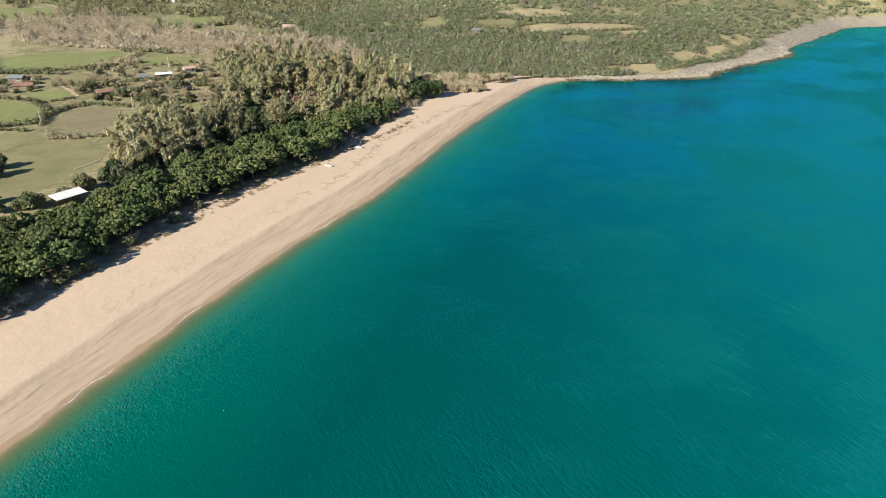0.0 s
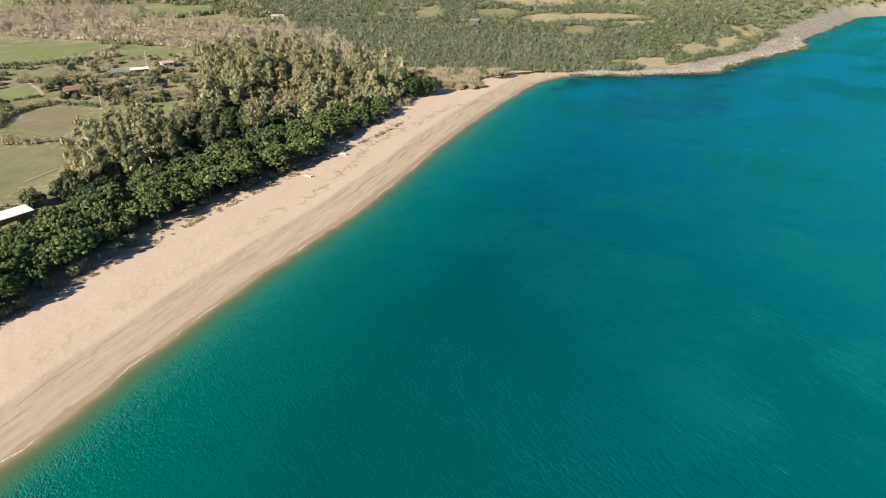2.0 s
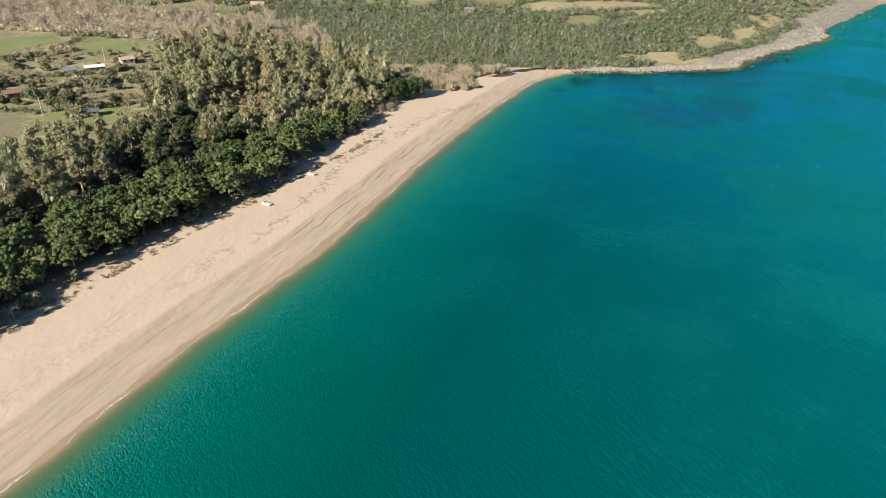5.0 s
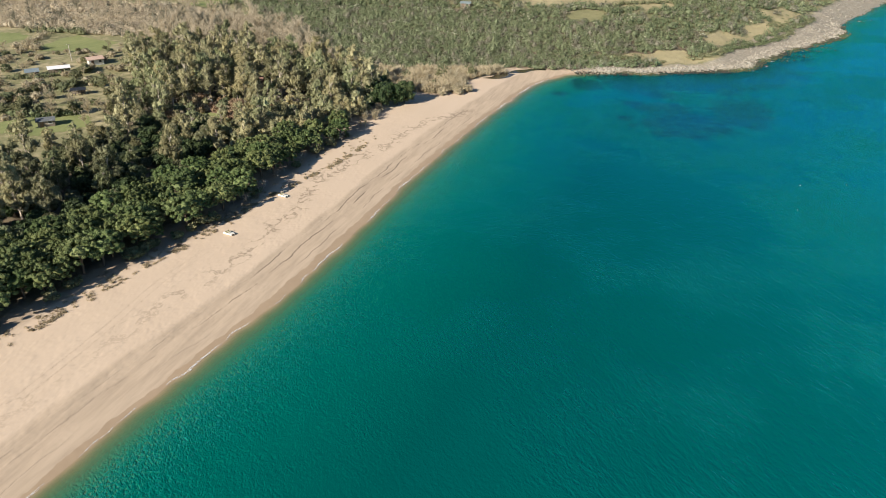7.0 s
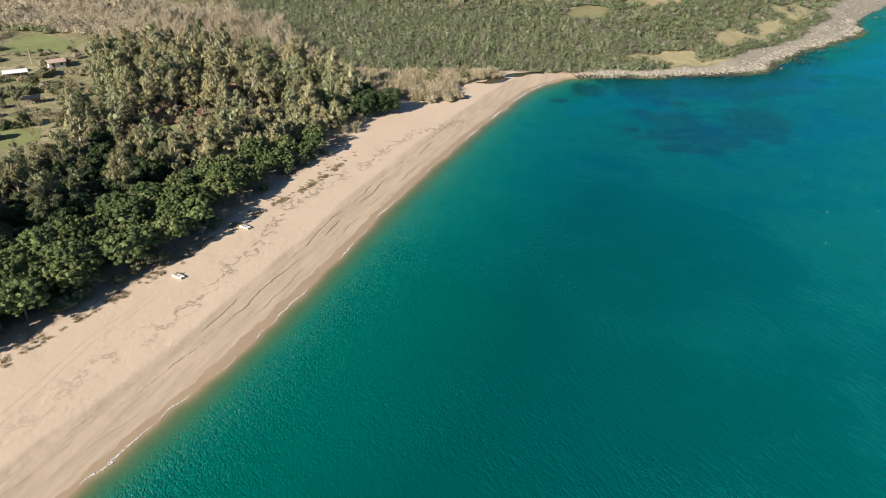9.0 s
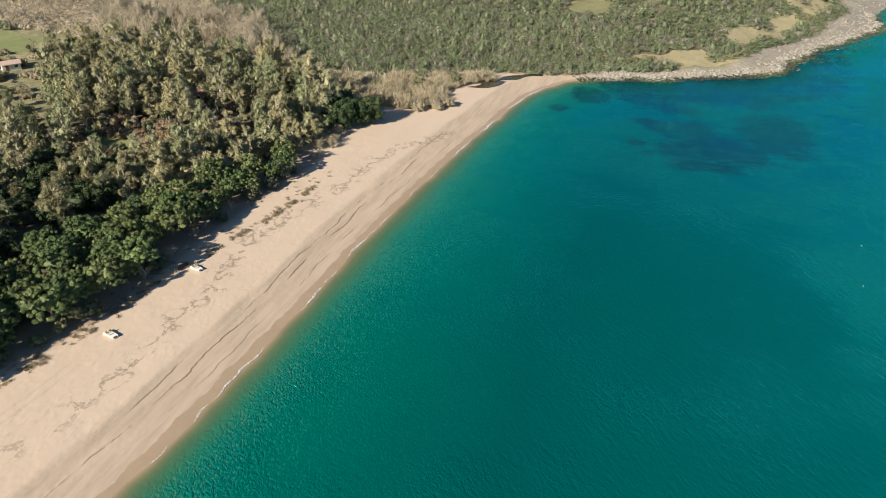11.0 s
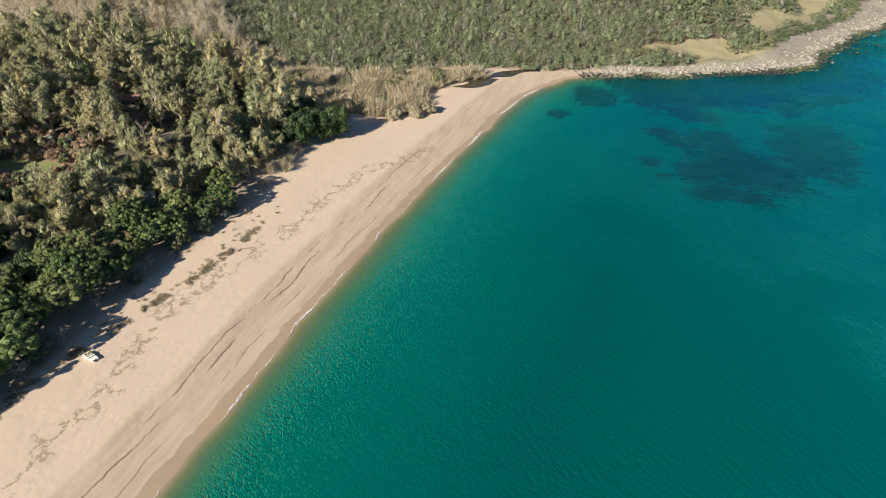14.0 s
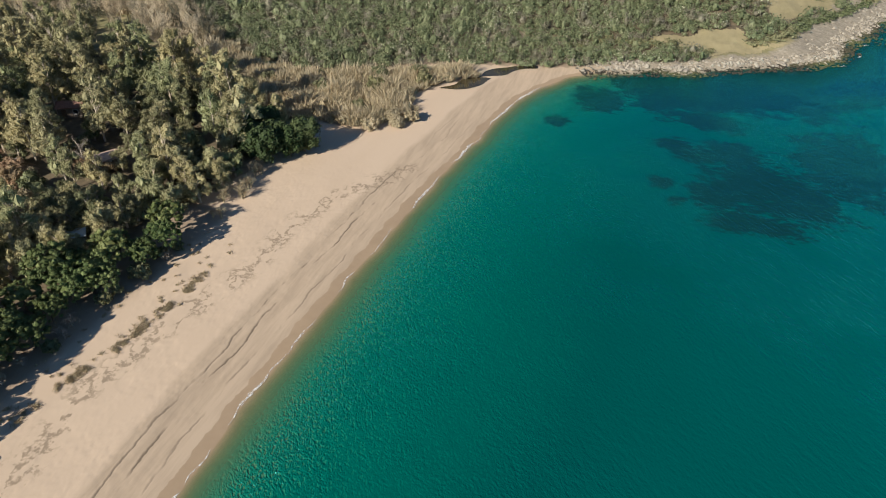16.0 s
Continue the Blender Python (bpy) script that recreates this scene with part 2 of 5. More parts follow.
    stone = ramp(nt, math_node(nt, "ADD", math_node(nt, "MULTIPLY", texture(nt, 0.7, 8, 0.7), 0.7), math_node(nt, "MULTIPLY", fine, 0.3)),
                 [(0.3, (0.155, 0.134, 0.101)), (0.5, (0.30, 0.263, 0.203)), (0.7, (0.44, 0.392, 0.316))])
    coast = mixed(nt, rocky, sand, stone)
    grass = ramp(nt, math_node(nt, "ADD", math_node(nt, "MULTIPLY", big, 0.5), math_node(nt, "MULTIPLY", mid, 0.5)),
                 [(0.32, (0.10, 0.12, 0.045)), (0.48, (0.215, 0.20, 0.096)), (0.62, (0.37, 0.315, 0.185))])
    litter = ramp(nt, mid, [(0.3, (0.085, 0.068, 0.042)), (0.7, (0.20, 0.155, 0.10))])
    land = mixed(nt, shade, grass, litter)
    start = math_node(nt, "ADD", shore, math_node(nt, "MULTIPLY", math_node(nt, "SUBTRACT", mid, 0.5), 7.0))
    inland = step(nt, math_node(nt, "SUBTRACT", start, attribute(nt, "edge")), 0.0, 3.0)
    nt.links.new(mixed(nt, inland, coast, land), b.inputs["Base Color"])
    rough = math_node(nt, "SUBTRACT", 0.92, math_node(nt, "MULTIPLY", damp, 0.35))
    nt.links.new(rough, b.inputs["Roughness"])
    height = math_node(nt, "ADD", math_node(nt, "MULTIPLY", streak, math_node(nt, "ADD", 0.012, math_node(nt, "MULTIPLY", math_node(nt, "MULTIPLY", washed, smoothed), 0.22))), math_node(nt, "MULTIPLY", fine, 0.012))
    height = math_node(nt, "ADD", height, math_node(nt, "MULTIPLY", mid, 0.004))
    height = math_node(nt, "ADD", height, math_node(nt, "MULTIPLY", math_node(nt, "MULTIPLY", ledges, smoothed), 0.3))
    bump(nt, height, 0.32, 0.30, b.inputs["Normal"])
    return m


def water_material():
    """Sea water: see-through over the shallows, blue-green with depth, dark over seagrass, with a rippled sheen."""
    m, nt, b = material("sea_water")
    nt.nodes.remove(b)
    depth, weed = attribute(nt, "depth"), attribute(nt, "weed")
    crests = []
    for along, across, heading, offset, detail in ((0.85, 0.55, -62.0, 0.0, 3.5), (1.7, 1.0, -20.0, 40.0, 2.5), (3.6, 1.3, -46.0, 90.0, 2.5), (4.2, 3.0, -70.0, 130.0, 3.0)):
        geo, mp = nt.nodes.new("ShaderNodeNewGeometry"), nt.nodes.new("ShaderNodeMapping")
        mp.vector_type = "TEXTURE"
        mp.inputs["Rotation"].default_value, mp.inputs["Scale"].default_value, mp.inputs["Location"].default_value = (0, 0, radians(heading)), (along, across, 1), (offset, 0, 0)
        n = node(nt, "ShaderNodeTexNoise", Scale=1.0, Detail=detail, Roughness=0.55)
        nt.links.new(geo.outputs["Position"], mp.inputs[0])
        nt.links.new(mp.outputs[0], n.inputs["Vector"])
        crests.append(math_node(nt, "SUBTRACT", 1.0, math_node(nt, "MULTIPLY", math_node(nt, "ABSOLUTE", math_node(nt, "SUBTRACT", n.outputs["Fac"], 0.5)), 4.0)))
    offshore = step(nt, depth, 2.5, 9.0)
    chop = math_node(nt, "ADD", math_node(nt, "MULTIPLY", crests[0], 0.42), math_node(nt, "MULTIPLY", crests[1], 0.42))
    chop = math_node(nt, "MULTIPLY", chop, math_node(nt, "SUBTRACT", 1.0, math_node(nt, "MULTIPLY", offshore, 0.25)))
    chop = math_node(nt, "ADD", chop, math_node(nt, "MULTIPLY", crests[2], math_node(nt, "MULTIPLY", offshore, 1.0)))
    chop = math_node(nt, "ADD", chop, math_node(nt, "MULTIPLY", crests[3], 0.18))
    breeze = math_node(nt, "ADD", 0.32, math_node(nt, "MULTIPLY", step(nt, math_node(nt, "ADD", texture(nt, 0.022, 4, 0.6, None, 9.0), math_node(nt, "MULTIPLY", step(nt, depth, 3.5, 1.0), 0.15)), 0.42, 0.66), 0.85))
    spot = nt.nodes.new("ShaderNodeSeparateXYZ")
    nt.links.new(nt.nodes.new("ShaderNodeNewGeometry").outputs["Position"], spot.inputs[0])
    exposed = step(nt, math_node(nt, "ADD", spot.outputs[0], math_node(nt, "MULTIPLY", math_node(nt, "SUBTRACT", 120.0, spot.outputs[1]), 0.25)), -50.0, 20.0)
    near_shore = step(nt, depth, 4.5, 1.5)
    breeze = math_node(nt, "MULTIPLY", breeze, math_node(nt, "ADD", 0.5, math_node(nt, "MULTIPLY", math_node(nt, "MAXIMUM", exposed, near_shore), 0.6)))
    chop = math_node(nt, "MULTIPLY", math_node(nt, "MULTIPLY", chop, breeze), math_node(nt, "ADD", 0.12, math_node(nt, "MULTIPLY", step(nt, depth, 0.2, 1.6), 0.88)))
    wave = node(nt, "ShaderNodeBump", Strength=1.0, Distance=0.38)
    nt.links.new(chop, wave.inputs["Height"])
    # caustic light speckles painted into the body colour by shifting its depth with ripples
    caustic = step(nt, crests[0], 0.35, 0.98)
    caustic_strength = math_node(nt, "MULTIPLY", step(nt, depth, 8.0, 1.0), 0.125)
    speckled_depth = math_node(nt, "ADD", math_node(nt, "DIVIDE", depth, 14.0), math_node(nt, "MULTIPLY", math_node(nt, "MULTIPLY", math_node(nt, "SUBTRACT", caustic, 0.5), caustic_strength), step(nt, depth, 0.3, 1.6)))
    deep = math_node(nt, "ADD", speckled_depth, math_node(nt, "MULTIPLY", math_node(nt, "SUBTRACT", texture(nt, 0.018, 4), 0.5), 0.14))
    body = ramp(nt, deep, [(0.0, (0.098, 0.160, 0.088)), (0.03, (0.060, 0.166, 0.094)), (0.07, (0.030, 0.168, 0.10)), (0.12, (0.006, 0.158, 0.105)), (0.20, (0.0, 0.116, 0.088)), (0.40, (0.0, 0.075, 0.068)), (0.58, (0.0, 0.095, 0.091)), (0.80, (0.0, 0.126, 0.146))])
    tufts = math_node(nt, "ADD", math_node(nt, "MULTIPLY", texture(nt, 0.14, 5, 0.7, (0.8, 1.3, 1.0)), 0.75), math_node(nt, "MULTIPLY", texture(nt, 0.75, 5, 0.7, (0.6, 1.3, 1.0)), 0.55))
    patch = step(nt, math_node(nt, "ADD", weed, math_node(nt, "MULTIPLY", math_node(nt, "SUBTRACT", tufts, 0.65), 1.9)), 0.42, 0.68)
    body = mixed(nt, math_node(nt, "MULTIPLY", patch, 0.90), body, (0.004, 0.032, 0.030))
    swell = node(nt, "ShaderNodeBump", Strength=1.0, Distance=0.27)
    nt.links.new(chop, swell.inputs["Height"])
    flesh = nt.nodes.new("ShaderNodeBsdfDiffuse")
    nt.links.new(body, flesh.inputs[0])
    nt.links.new(swell.outputs[0], flesh.inputs["Normal"])
    clear = nt.nodes.new("ShaderNodeBsdfTransparent")
    nt.links.new(ramp(nt, math_node(nt, "DIVIDE", depth, 3.0), [(0.0, (0.97, 0.97, 0.93)), (0.09, (0.84, 0.95, 0.80)), (0.20, (0.78, 0.93, 0.74)), (1.0, (0.55, 0.86, 0.72))]), clear.inputs[0])
    # the painted caustic speckle also varies how far the sand shows through
    thick = math_node(nt, "SUBTRACT", 1.0, math_node(nt, "POWER", 2.718, math_node(nt, "MULTIPLY", math_node(nt, "MULTIPLY", depth, -2.3), math_node(nt, "ADD", 0.92, math_node(nt, "MULTIPLY", caustic, 0.16)))))
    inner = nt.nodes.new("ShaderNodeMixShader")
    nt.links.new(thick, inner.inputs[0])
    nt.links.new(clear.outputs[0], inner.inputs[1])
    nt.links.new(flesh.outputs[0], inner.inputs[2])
    gloss = node(nt, "ShaderNodeBsdfGlossy", Color=(0.05, 0.76, 1.0, 1), Roughness=0.13)
    nt.links.new(wave.outputs[0], gloss.inputs["Normal"])
    facing = nt.nodes.new("ShaderNodeLayerWeight")
    sheen = math_node(nt, "ADD", 0.02, math_node(nt, "MULTIPLY", math_node(nt, "POWER", facing.outputs["Facing"], 6.0), 2.4))
    sheen = math_node(nt, "MULTIPLY", sheen, math_node(nt, "ADD", 0.25, math_node(nt, "MULTIPLY", step(nt, depth, 0.1, 1.6), 0.75)))
    nt.links.new(wave.outputs[0], facing.inputs["Normal"])
    outer = nt.nodes.new("ShaderNodeMixShader")
    nt.links.new(sheen, outer.inputs[0])
    nt.links.new(inner.outputs[0], outer.inputs[1])
    nt.links.new(gloss.outputs[0], outer.inputs[2])
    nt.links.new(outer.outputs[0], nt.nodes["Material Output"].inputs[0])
    return m


def field_material(name, low, high, row_scale=0.0):
    m, nt, b = material(name)
    tone = math_node(nt, "ADD", math_node(nt, "MULTIPLY", texture(nt, 0.07, 4), 0.55), math_node(nt, "MULTIPLY", texture(nt, 0.6, 6, 0.7, (1.0, 0.35, 1.0)), 0.45))
    nt.links.new(ramp(nt, tone, [(0.35, low), (0.65, high)]), b.inputs["Base Color"])
    b.inputs["Roughness"].default_value = 0.95
    bump(nt, texture(nt, 3.0, 4), 0.5, 0.2, b.inputs["Normal"])
    return m


GREEN = field_material("green_crop", (0.155, 0.185, 0.06), (0.25, 0.265, 0.10))
MEADOW = field_material("dry_meadow", (0.165, 0.165, 0.072), (0.275, 0.252, 0.122))
PLOUGHED = field_material("ploughed_soil", (0.19, 0.165, 0.09), (0.265, 0.23, 0.13))
PASTURE = field_material("straw_pasture", (0.265, 0.23, 0.122), (0.385, 0.33, 0.19))


# ---- lie of the land ----
# the shoreline, walked northwards with the land on its left
SHORE = np.array([(-60, -900), (-78, -300), (-86.5, -60), (-88, 20), (-87.7, 60), (-87.6, 85), (-87.1, 103), (-86.4, 112), (-85.6, 130), (-84.2, 142), (-83.3, 152), (-81.6, 165),
                  (-80.6, 180), (-80.1, 195), (-79.6, 212), (-79.6, 230), (-79.3, 243), (-78.4, 258), (-77.7, 270), (-76, 293), (-74, 308), (-72.5, 326), (-70, 343), (-66.2, 352.5), (-60.8, 362.5),
                  (-53, 370), (-40, 376), (-30, 379.5), (-19, 386.5), (-7, 394), (4, 399.5), (10, 405), (14.5, 412), (15.5, 420), (23, 435), (33, 456), (43, 471), (58, 496), (65, 515), (64, 531),
                  (72, 556), (97, 618), (124, 688), (152, 714), (230, 750), (400, 830), (700, 980), (2000, 1500), (6000, 3000)], float)
ROCKS_FROM = 25  # the rocky shore starts at this corner of the line


def smooth(a, b, v):
    u = np.clip((v - a) / (b - a), 0, 1)
    return u * u * (3 - 2 * u)


def ripple(x, y, size, seed=0.0):
    """A cheap, smooth, wandering noise between -1 and 1."""
    u, w = x / size, y / size
    return (np.sin(1.7 * u + 1.3 * np.sin(1.1 * w + seed) + seed) + np.sin(2.1 * w - 1.2 * np.sin(1.4 * u + 2 * seed) + 2.3)
            + np.sin(1.3 * (u + w) + 1.6 * np.sin(0.9 * (u - w)) + 3 * seed)) / 3


def shore_distance(x, y):
    """Metres to the waterline (inland positive), and how far along it the nearest point lies."""
    best, signed, along = np.full(x.shape, 1e12), np.zeros(x.shape), np.zeros(x.shape)
    run = 0.0
    for a, b in zip(SHORE[:-1], SHORE[1:]):
        e = b - a
        length = np.hypot(*e)
        u = np.clip(((x - a[0]) * e[0] + (y - a[1]) * e[1]) / length ** 2, 0, 1)
        dx, dy = x - a[0] - u * e[0], y - a[1] - u * e[1]
        far = dx * dx + dy * dy
        side = np.sign(e[0] * (y - a[1]) - e[1] * (x - a[0]))
        near = far < best
        best, signed, along = np.where(near, far, best), np.where(near, np.sqrt(far) * side, signed), np.where(near, run + u * length, along)
        run += length
    return signed, along


ROCK_START = sum(np.hypot(*(SHORE[i + 1] - SHORE[i])) for i in range(ROCKS_FROM))


def ground_height(x, y):
    x, y = np.asarray(x, float), np.asarray(y, float)
    d, along = shore_distance(x, y)
    rocky = smooth(ROCK_START - 6, ROCK_START + 12, along)
    d = d + (1 - rocky) * (0.5 * np.exp(-((d / 12) ** 2)) * ripple(x, y, 7.5, 1.0) + 0.4 * np.exp(-((d / 3.5) ** 2)) * ripple(x, y, 2.6, 4.0)) + rocky * (2.2 * ripple(x, y, 6.0, 2.0) + 1.2 * ripple(x, y, 2.2, 3.0))
    sand = np.interp(d, [-400, -120, -45, -12, -3, 0, 4, 8, 10.5, 16, 30, 40, 70], [-14, -9, -5.8, -2.3, -0.55, 0, 0.42, 0.8, 1.15, 1.3, 1.75, 2.3, 2.8])
    rock = np.interp(d, [-400, -120, -45, -12, -3, 0, 3, 8, 14, 30, 60], [-15, -9, -5.5, -2.4, -0.9, 0, 0.9, 1.7, 2.6, 3.8, 4.5])
    z = sand * (1 - rocky) + rock * rocky
    inland = np.clip(y - np.interp(x, [-600, -330, -210, -150, -60, 60], [520, 430, 365, 352, 372, 400]), 0, None)
    rise = smooth(-420, -120, x) * np.where(inland < 120, 0.085 * inland, 10.2 + 0.05 * (inland - 120)) * smooth(0, 60, d)
    rise = np.minimum(rise, 70) * (1 + 0.12 * ripple(x, y, 60, 5.0))
    return z + rise + smooth(20, 90, d) * 0.25 * ripple(x, y, 17, 6.0)


def drop_of(x, y):
    return float(ground_height(np.array([x]), np.array([y]))[0])


# ---- mesh helpers ----
def mesh_of(name, verts, faces, mats, material_index=None, smooth_faces=False):
    me = bpy.data.meshes.new(name)
    verts = np.asarray(verts, np.float32)
    me.vertices.add(len(verts))
    me.vertices.foreach_set("co", verts.ravel())
    sizes = np.array([len(f) for f in faces], np.int32) if not isinstance(faces, np.ndarray) else np.full(len(faces), faces.shape[1], np.int32)
    loops = np.concatenate([np.asarray(f, np.int32) for f in faces]) if not isinstance(faces, np.ndarray) else faces.astype(np.int32).ravel()
    me.loops.add(len(loops))
    me.loops.foreach_set("vertex_index", loops)
    me.polygons.add(len(sizes))
    me.polygons.foreach_set("loop_start", np.concatenate([[0], np.cumsum(sizes)[:-1]]).astype(np.int32))
    for m in mats:
        me.materials.append(m)
    if material_index is not None:
        me.polygons.foreach_set("material_index", np.asarray(material_index, np.int32))
    me.polygons.foreach_set("use_smooth", np.full(len(sizes), smooth_faces))
    me.update(calc_edges=True)
    me.validate()
    return me


def part(name, bm, mat, parent=None, label=""):
    """Links a bmesh as one mesh object, under a thing or a part."""
    me = bpy.data.meshes.new(name)
    bm.to_mesh(me)
    bm.free()
    me.materials.append(mat)
    ob = new(name, me)
    ob.parent = parent
    return tagged(ob, label)


def mesh_part(name, me, parent=None, label=""):
    ob = new(name, me)
    ob.parent = parent
    return tagged(ob, label)


def box(bm, lo, hi, bevel=0.0):
    made = bmesh.ops.create_cube(bm, size=1, matrix=Matrix.Translation((Vector(lo) + Vector(hi)) / 2) @ Matrix.Diagonal((*(Vector(hi) - Vector(lo)), 1)))
    if bevel:
        edges = {e for v in made["verts"] for e in v.link_edges}
        bmesh.ops.bevel(bm, geom=list(edges), offset=bevel, segments=1, affect="EDGES")
    return bm


def ico(level):
    bm = bmesh.new()
    bmesh.ops.create_icosphere(bm, subdivisions=level, radius=1)
    v, f = np.array([p.co[:] for p in bm.verts]), np.array([[p.index for p in face.verts] for face in bm.faces])
    bm.free()
    return v, f


ICO1, ICO2 = ico(1), ico(2)


def lump(rng, centre, radius, squash=(1, 1, 1), rough=0.18, base=ICO1):
    v = base[0] * (1 + rough * rng.standard_normal((len(base[0]), 1)))
    return v * radius * np.array(squash) + np.array(centre), base[1]


def cards(rng, at, normal, size, slim=0.7):
    """Small pointed leaf sprays, one at each place, facing its normal."""
    n = len(at)
    normal = normal / np.maximum(np.linalg.norm(normal, axis=1, keepdims=True), 1e-6)
    t = np.cross(normal, rng.standard_normal((n, 3)))
    t /= np.maximum(np.linalg.norm(t, axis=1, keepdims=True), 1e-6)
    b = np.cross(normal, t)
    s = np.broadcast_to(size, n)[:, None] * rng.uniform(0.65, 1.35, (n, 1))
    bend = normal * s * 0.25
    v = np.stack([at - t * s, at - b * s * slim + bend, at + t * s, at + b * s * slim + bend], 1).reshape(-1, 3)
    return v, np.arange(4 * n).reshape(-1, 4)


def ball_dirs(rng, n, low=-1.0):
    z = rng.uniform(low, 1, n)
    a = rng.uniform(0, 2 * math.pi, n)
    r = np.sqrt(1 - z * z)
    return np.stack([r * np.cos(a), r * np.sin(a), z], 1)


def joined(pieces):
    """Joins (verts, faces) pieces with triangles and quads into one list."""
    verts, faces, at = [], [], 0
    for v, f in pieces:
        verts.append(v)
        faces.extend((f + at).tolist())
        at += len(v)
    return np.concatenate(verts), faces


def tube(points, radii, sides=6):
    points = np.asarray(points, float)
    rings = []
    for i, q in enumerate(points):
        d = points[min(i + 1, len(points) - 1)] - points[max(i - 1, 0)]
        d /= np.linalg.norm(d)
        u = np.cross(d, (0.3, 1, 0.2))
        u /= np.linalg.norm(u)
        w = np.cross(d, u)
        a = np.arange(sides) * 2 * math.pi / sides
        rings.append(q + radii[i] * (np.cos(a)[:, None] * u + np.sin(a)[:, None] * w))
    v = np.concatenate(rings)
    f = [(i * sides + k, i * sides + (k + 1) % sides, (i + 1) * sides + (k + 1) % sides, (i + 1) * sides + k) for i in range(len(points) - 1) for k in range(sides)]
    return v, np.array(f)


def inside(poly, x, y):
    hit = np.zeros(np.shape(x), bool)
    for (ax, ay), (bx, by) in zip(poly, poly[1:] + poly[:1]):
        if ay != by:
            hit ^= ((ay > y) != (by > y)) & (x < (bx - ax) * (y - ay) / (by - ay) + ax)
    return hit


def scatter(rng, poly, spacing, jitter=0.42):
    """Loosely spaced places inside an outline."""
    xs, ys = [q[0] for q in poly], [q[1] for q in poly]
    gx, gy = np.meshgrid(np.arange(min(xs), max(xs) + spacing, spacing), np.arange(min(ys), max(ys) + spacing, spacing * 0.87))
    gx = gx + (np.arange(gx.shape[0]) % 2)[:, None] * spacing / 2
    gx = gx + rng.uniform(-jitter, jitter, gx.shape) * spacing
    gy = gy + rng.uniform(-jitter, jitter, gy.shape) * spacing
    keep = inside(poly, gx, gy)
    return gx[keep], gy[keep]


# ---- plan: outlines of the woods, reeds and scrub ----
PINE_FRONT = ([60, 110, 150, 172, 184, 200, 226, 248, 256], [-120, -121.5, -120.5, -117, -113.5, -111.5, -112.5, -110.8, -110.6])
pine_belt = [(x, y) for y, x in zip(*PINE_FRONT)] + [(-114, 257), (-119, 243), (-122.5, 230), (-125.5, 214), (-129, 203), (-132, 190), (-134.5, 168), (-138.5, 150), (-146, 100), (-148, 66)]
wood = [(-147, 158), (-142, 182), (-139, 203), (-133, 230), (-127, 247), (-122, 264), (-116, 277), (-112, 290), (-116, 303), (-136, 312), (-160, 319), (-186, 324), (-212, 320), (-232, 312), (-228, 300), (-206, 278), (-184, 252), (-173, 228), (-172, 205), (-170, 172), (-160, 156)]
under = [(-141, 146), (-131, 200), (-122, 238), (-117, 263), (-113, 276), (-111, 286), (-122, 286), (-132, 266), (-146, 236), (-160, 196), (-166, 168), (-158, 146)]
reeds = [(-112, 309), (-101, 310), (-95, 315), (-91, 325), (-96, 331), (-90, 344), (-80, 352), (-92, 353), (-110, 338.5), (-128, 331), (-142, 332), (-162, 346), (-172, 348), (-158, 332), (-136, 317), (-116, 306)]
tan_band = [(-470, 360), (-440, 455), (-345, 400), (-300, 418), (-232, 396), (-196, 374), (-170, 352), (-164, 334), (-188, 352), (-224, 350), (-248, 338), (-314, 332), (-380, 322)]
scrub = [(-300, 440), (-262, 428), (-232, 400), (-197, 377), (-168, 353), (-144, 337), (-128, 335), (-110, 343), (-93, 357), (-74, 363), (-60, 370), (-40, 381), (-27, 386.5), (-24, 391), (-12, 406), (4, 428), (20, 452), (38, 490), (52, 545), (88, 620), (114, 694), (146, 724), (226, 764), (400, 848), (400, 1150), (-60, 1100), (-300, 900), (-420, 640), (-400, 500)]
clearing = [(-171, 266), (-171, 247), (-157, 239), (-144, 240), (-139, 250), (-143, 260), (-152, 267)]
hut_gap = [(-166, 291), (-158, 292), (-150, 281), (-154, 276), (-163, 283)]
gap = [(-151, 273), (-140, 264), (-134, 268), (-138, 275), (-148, 281)]
hill_fields = {
    "A": ([(-143, 511), (-116, 534), (-87, 532), (-83, 513), (-101, 502), (-122, 506)], PASTURE), "B": ([(-141, 481), (-120, 490), (-112, 472), (-122, 455), (-133, 459)], MEADOW),
    "C": ([(-106, 476), (-81, 483), (-69, 473), (-77, 462), (-99, 460)], PASTURE), "D": ([(-76, 490), (-43, 499), (-28, 485), (-29, 474), (-54, 467), (-74, 470)], PASTURE),
    "E": ([(-185, 480), (-171, 485), (-155, 455), (-162, 443), (-172, 449)], MEADOW), "J": ([(-78, 446), (-66, 459), (-56, 453), (-58, 434), (-71, 431)], MEADOW),
    "F": ([(-42, 394), (-37, 401), (-32, 401.7), (-21.7, 411.7), (-16.2, 417), (-15, 410), (-11.7, 407), (-4.5, 407), (-9, 401), (-19, 395.5), (-25, 392), (-32, 391.5), (-39, 392)], PASTURE),
    "G": ([(-9, 437.5), (-3, 452.5), (4, 454), (15, 456.5), (14, 449), (4, 439.5), (-2, 426.5), (-6.5, 428.5)], PASTURE)}
shore_fields = {
    "H": ([(10.7, 473), (16, 478), (23, 487.5), (31, 494), (29, 485), (19.3, 467.5), (14.5, 460), (12.4, 467)], PASTURE), "I": ([(20, 498), (31, 516), (40, 517), (37, 504), (30.5, 497)], PASTURE)}
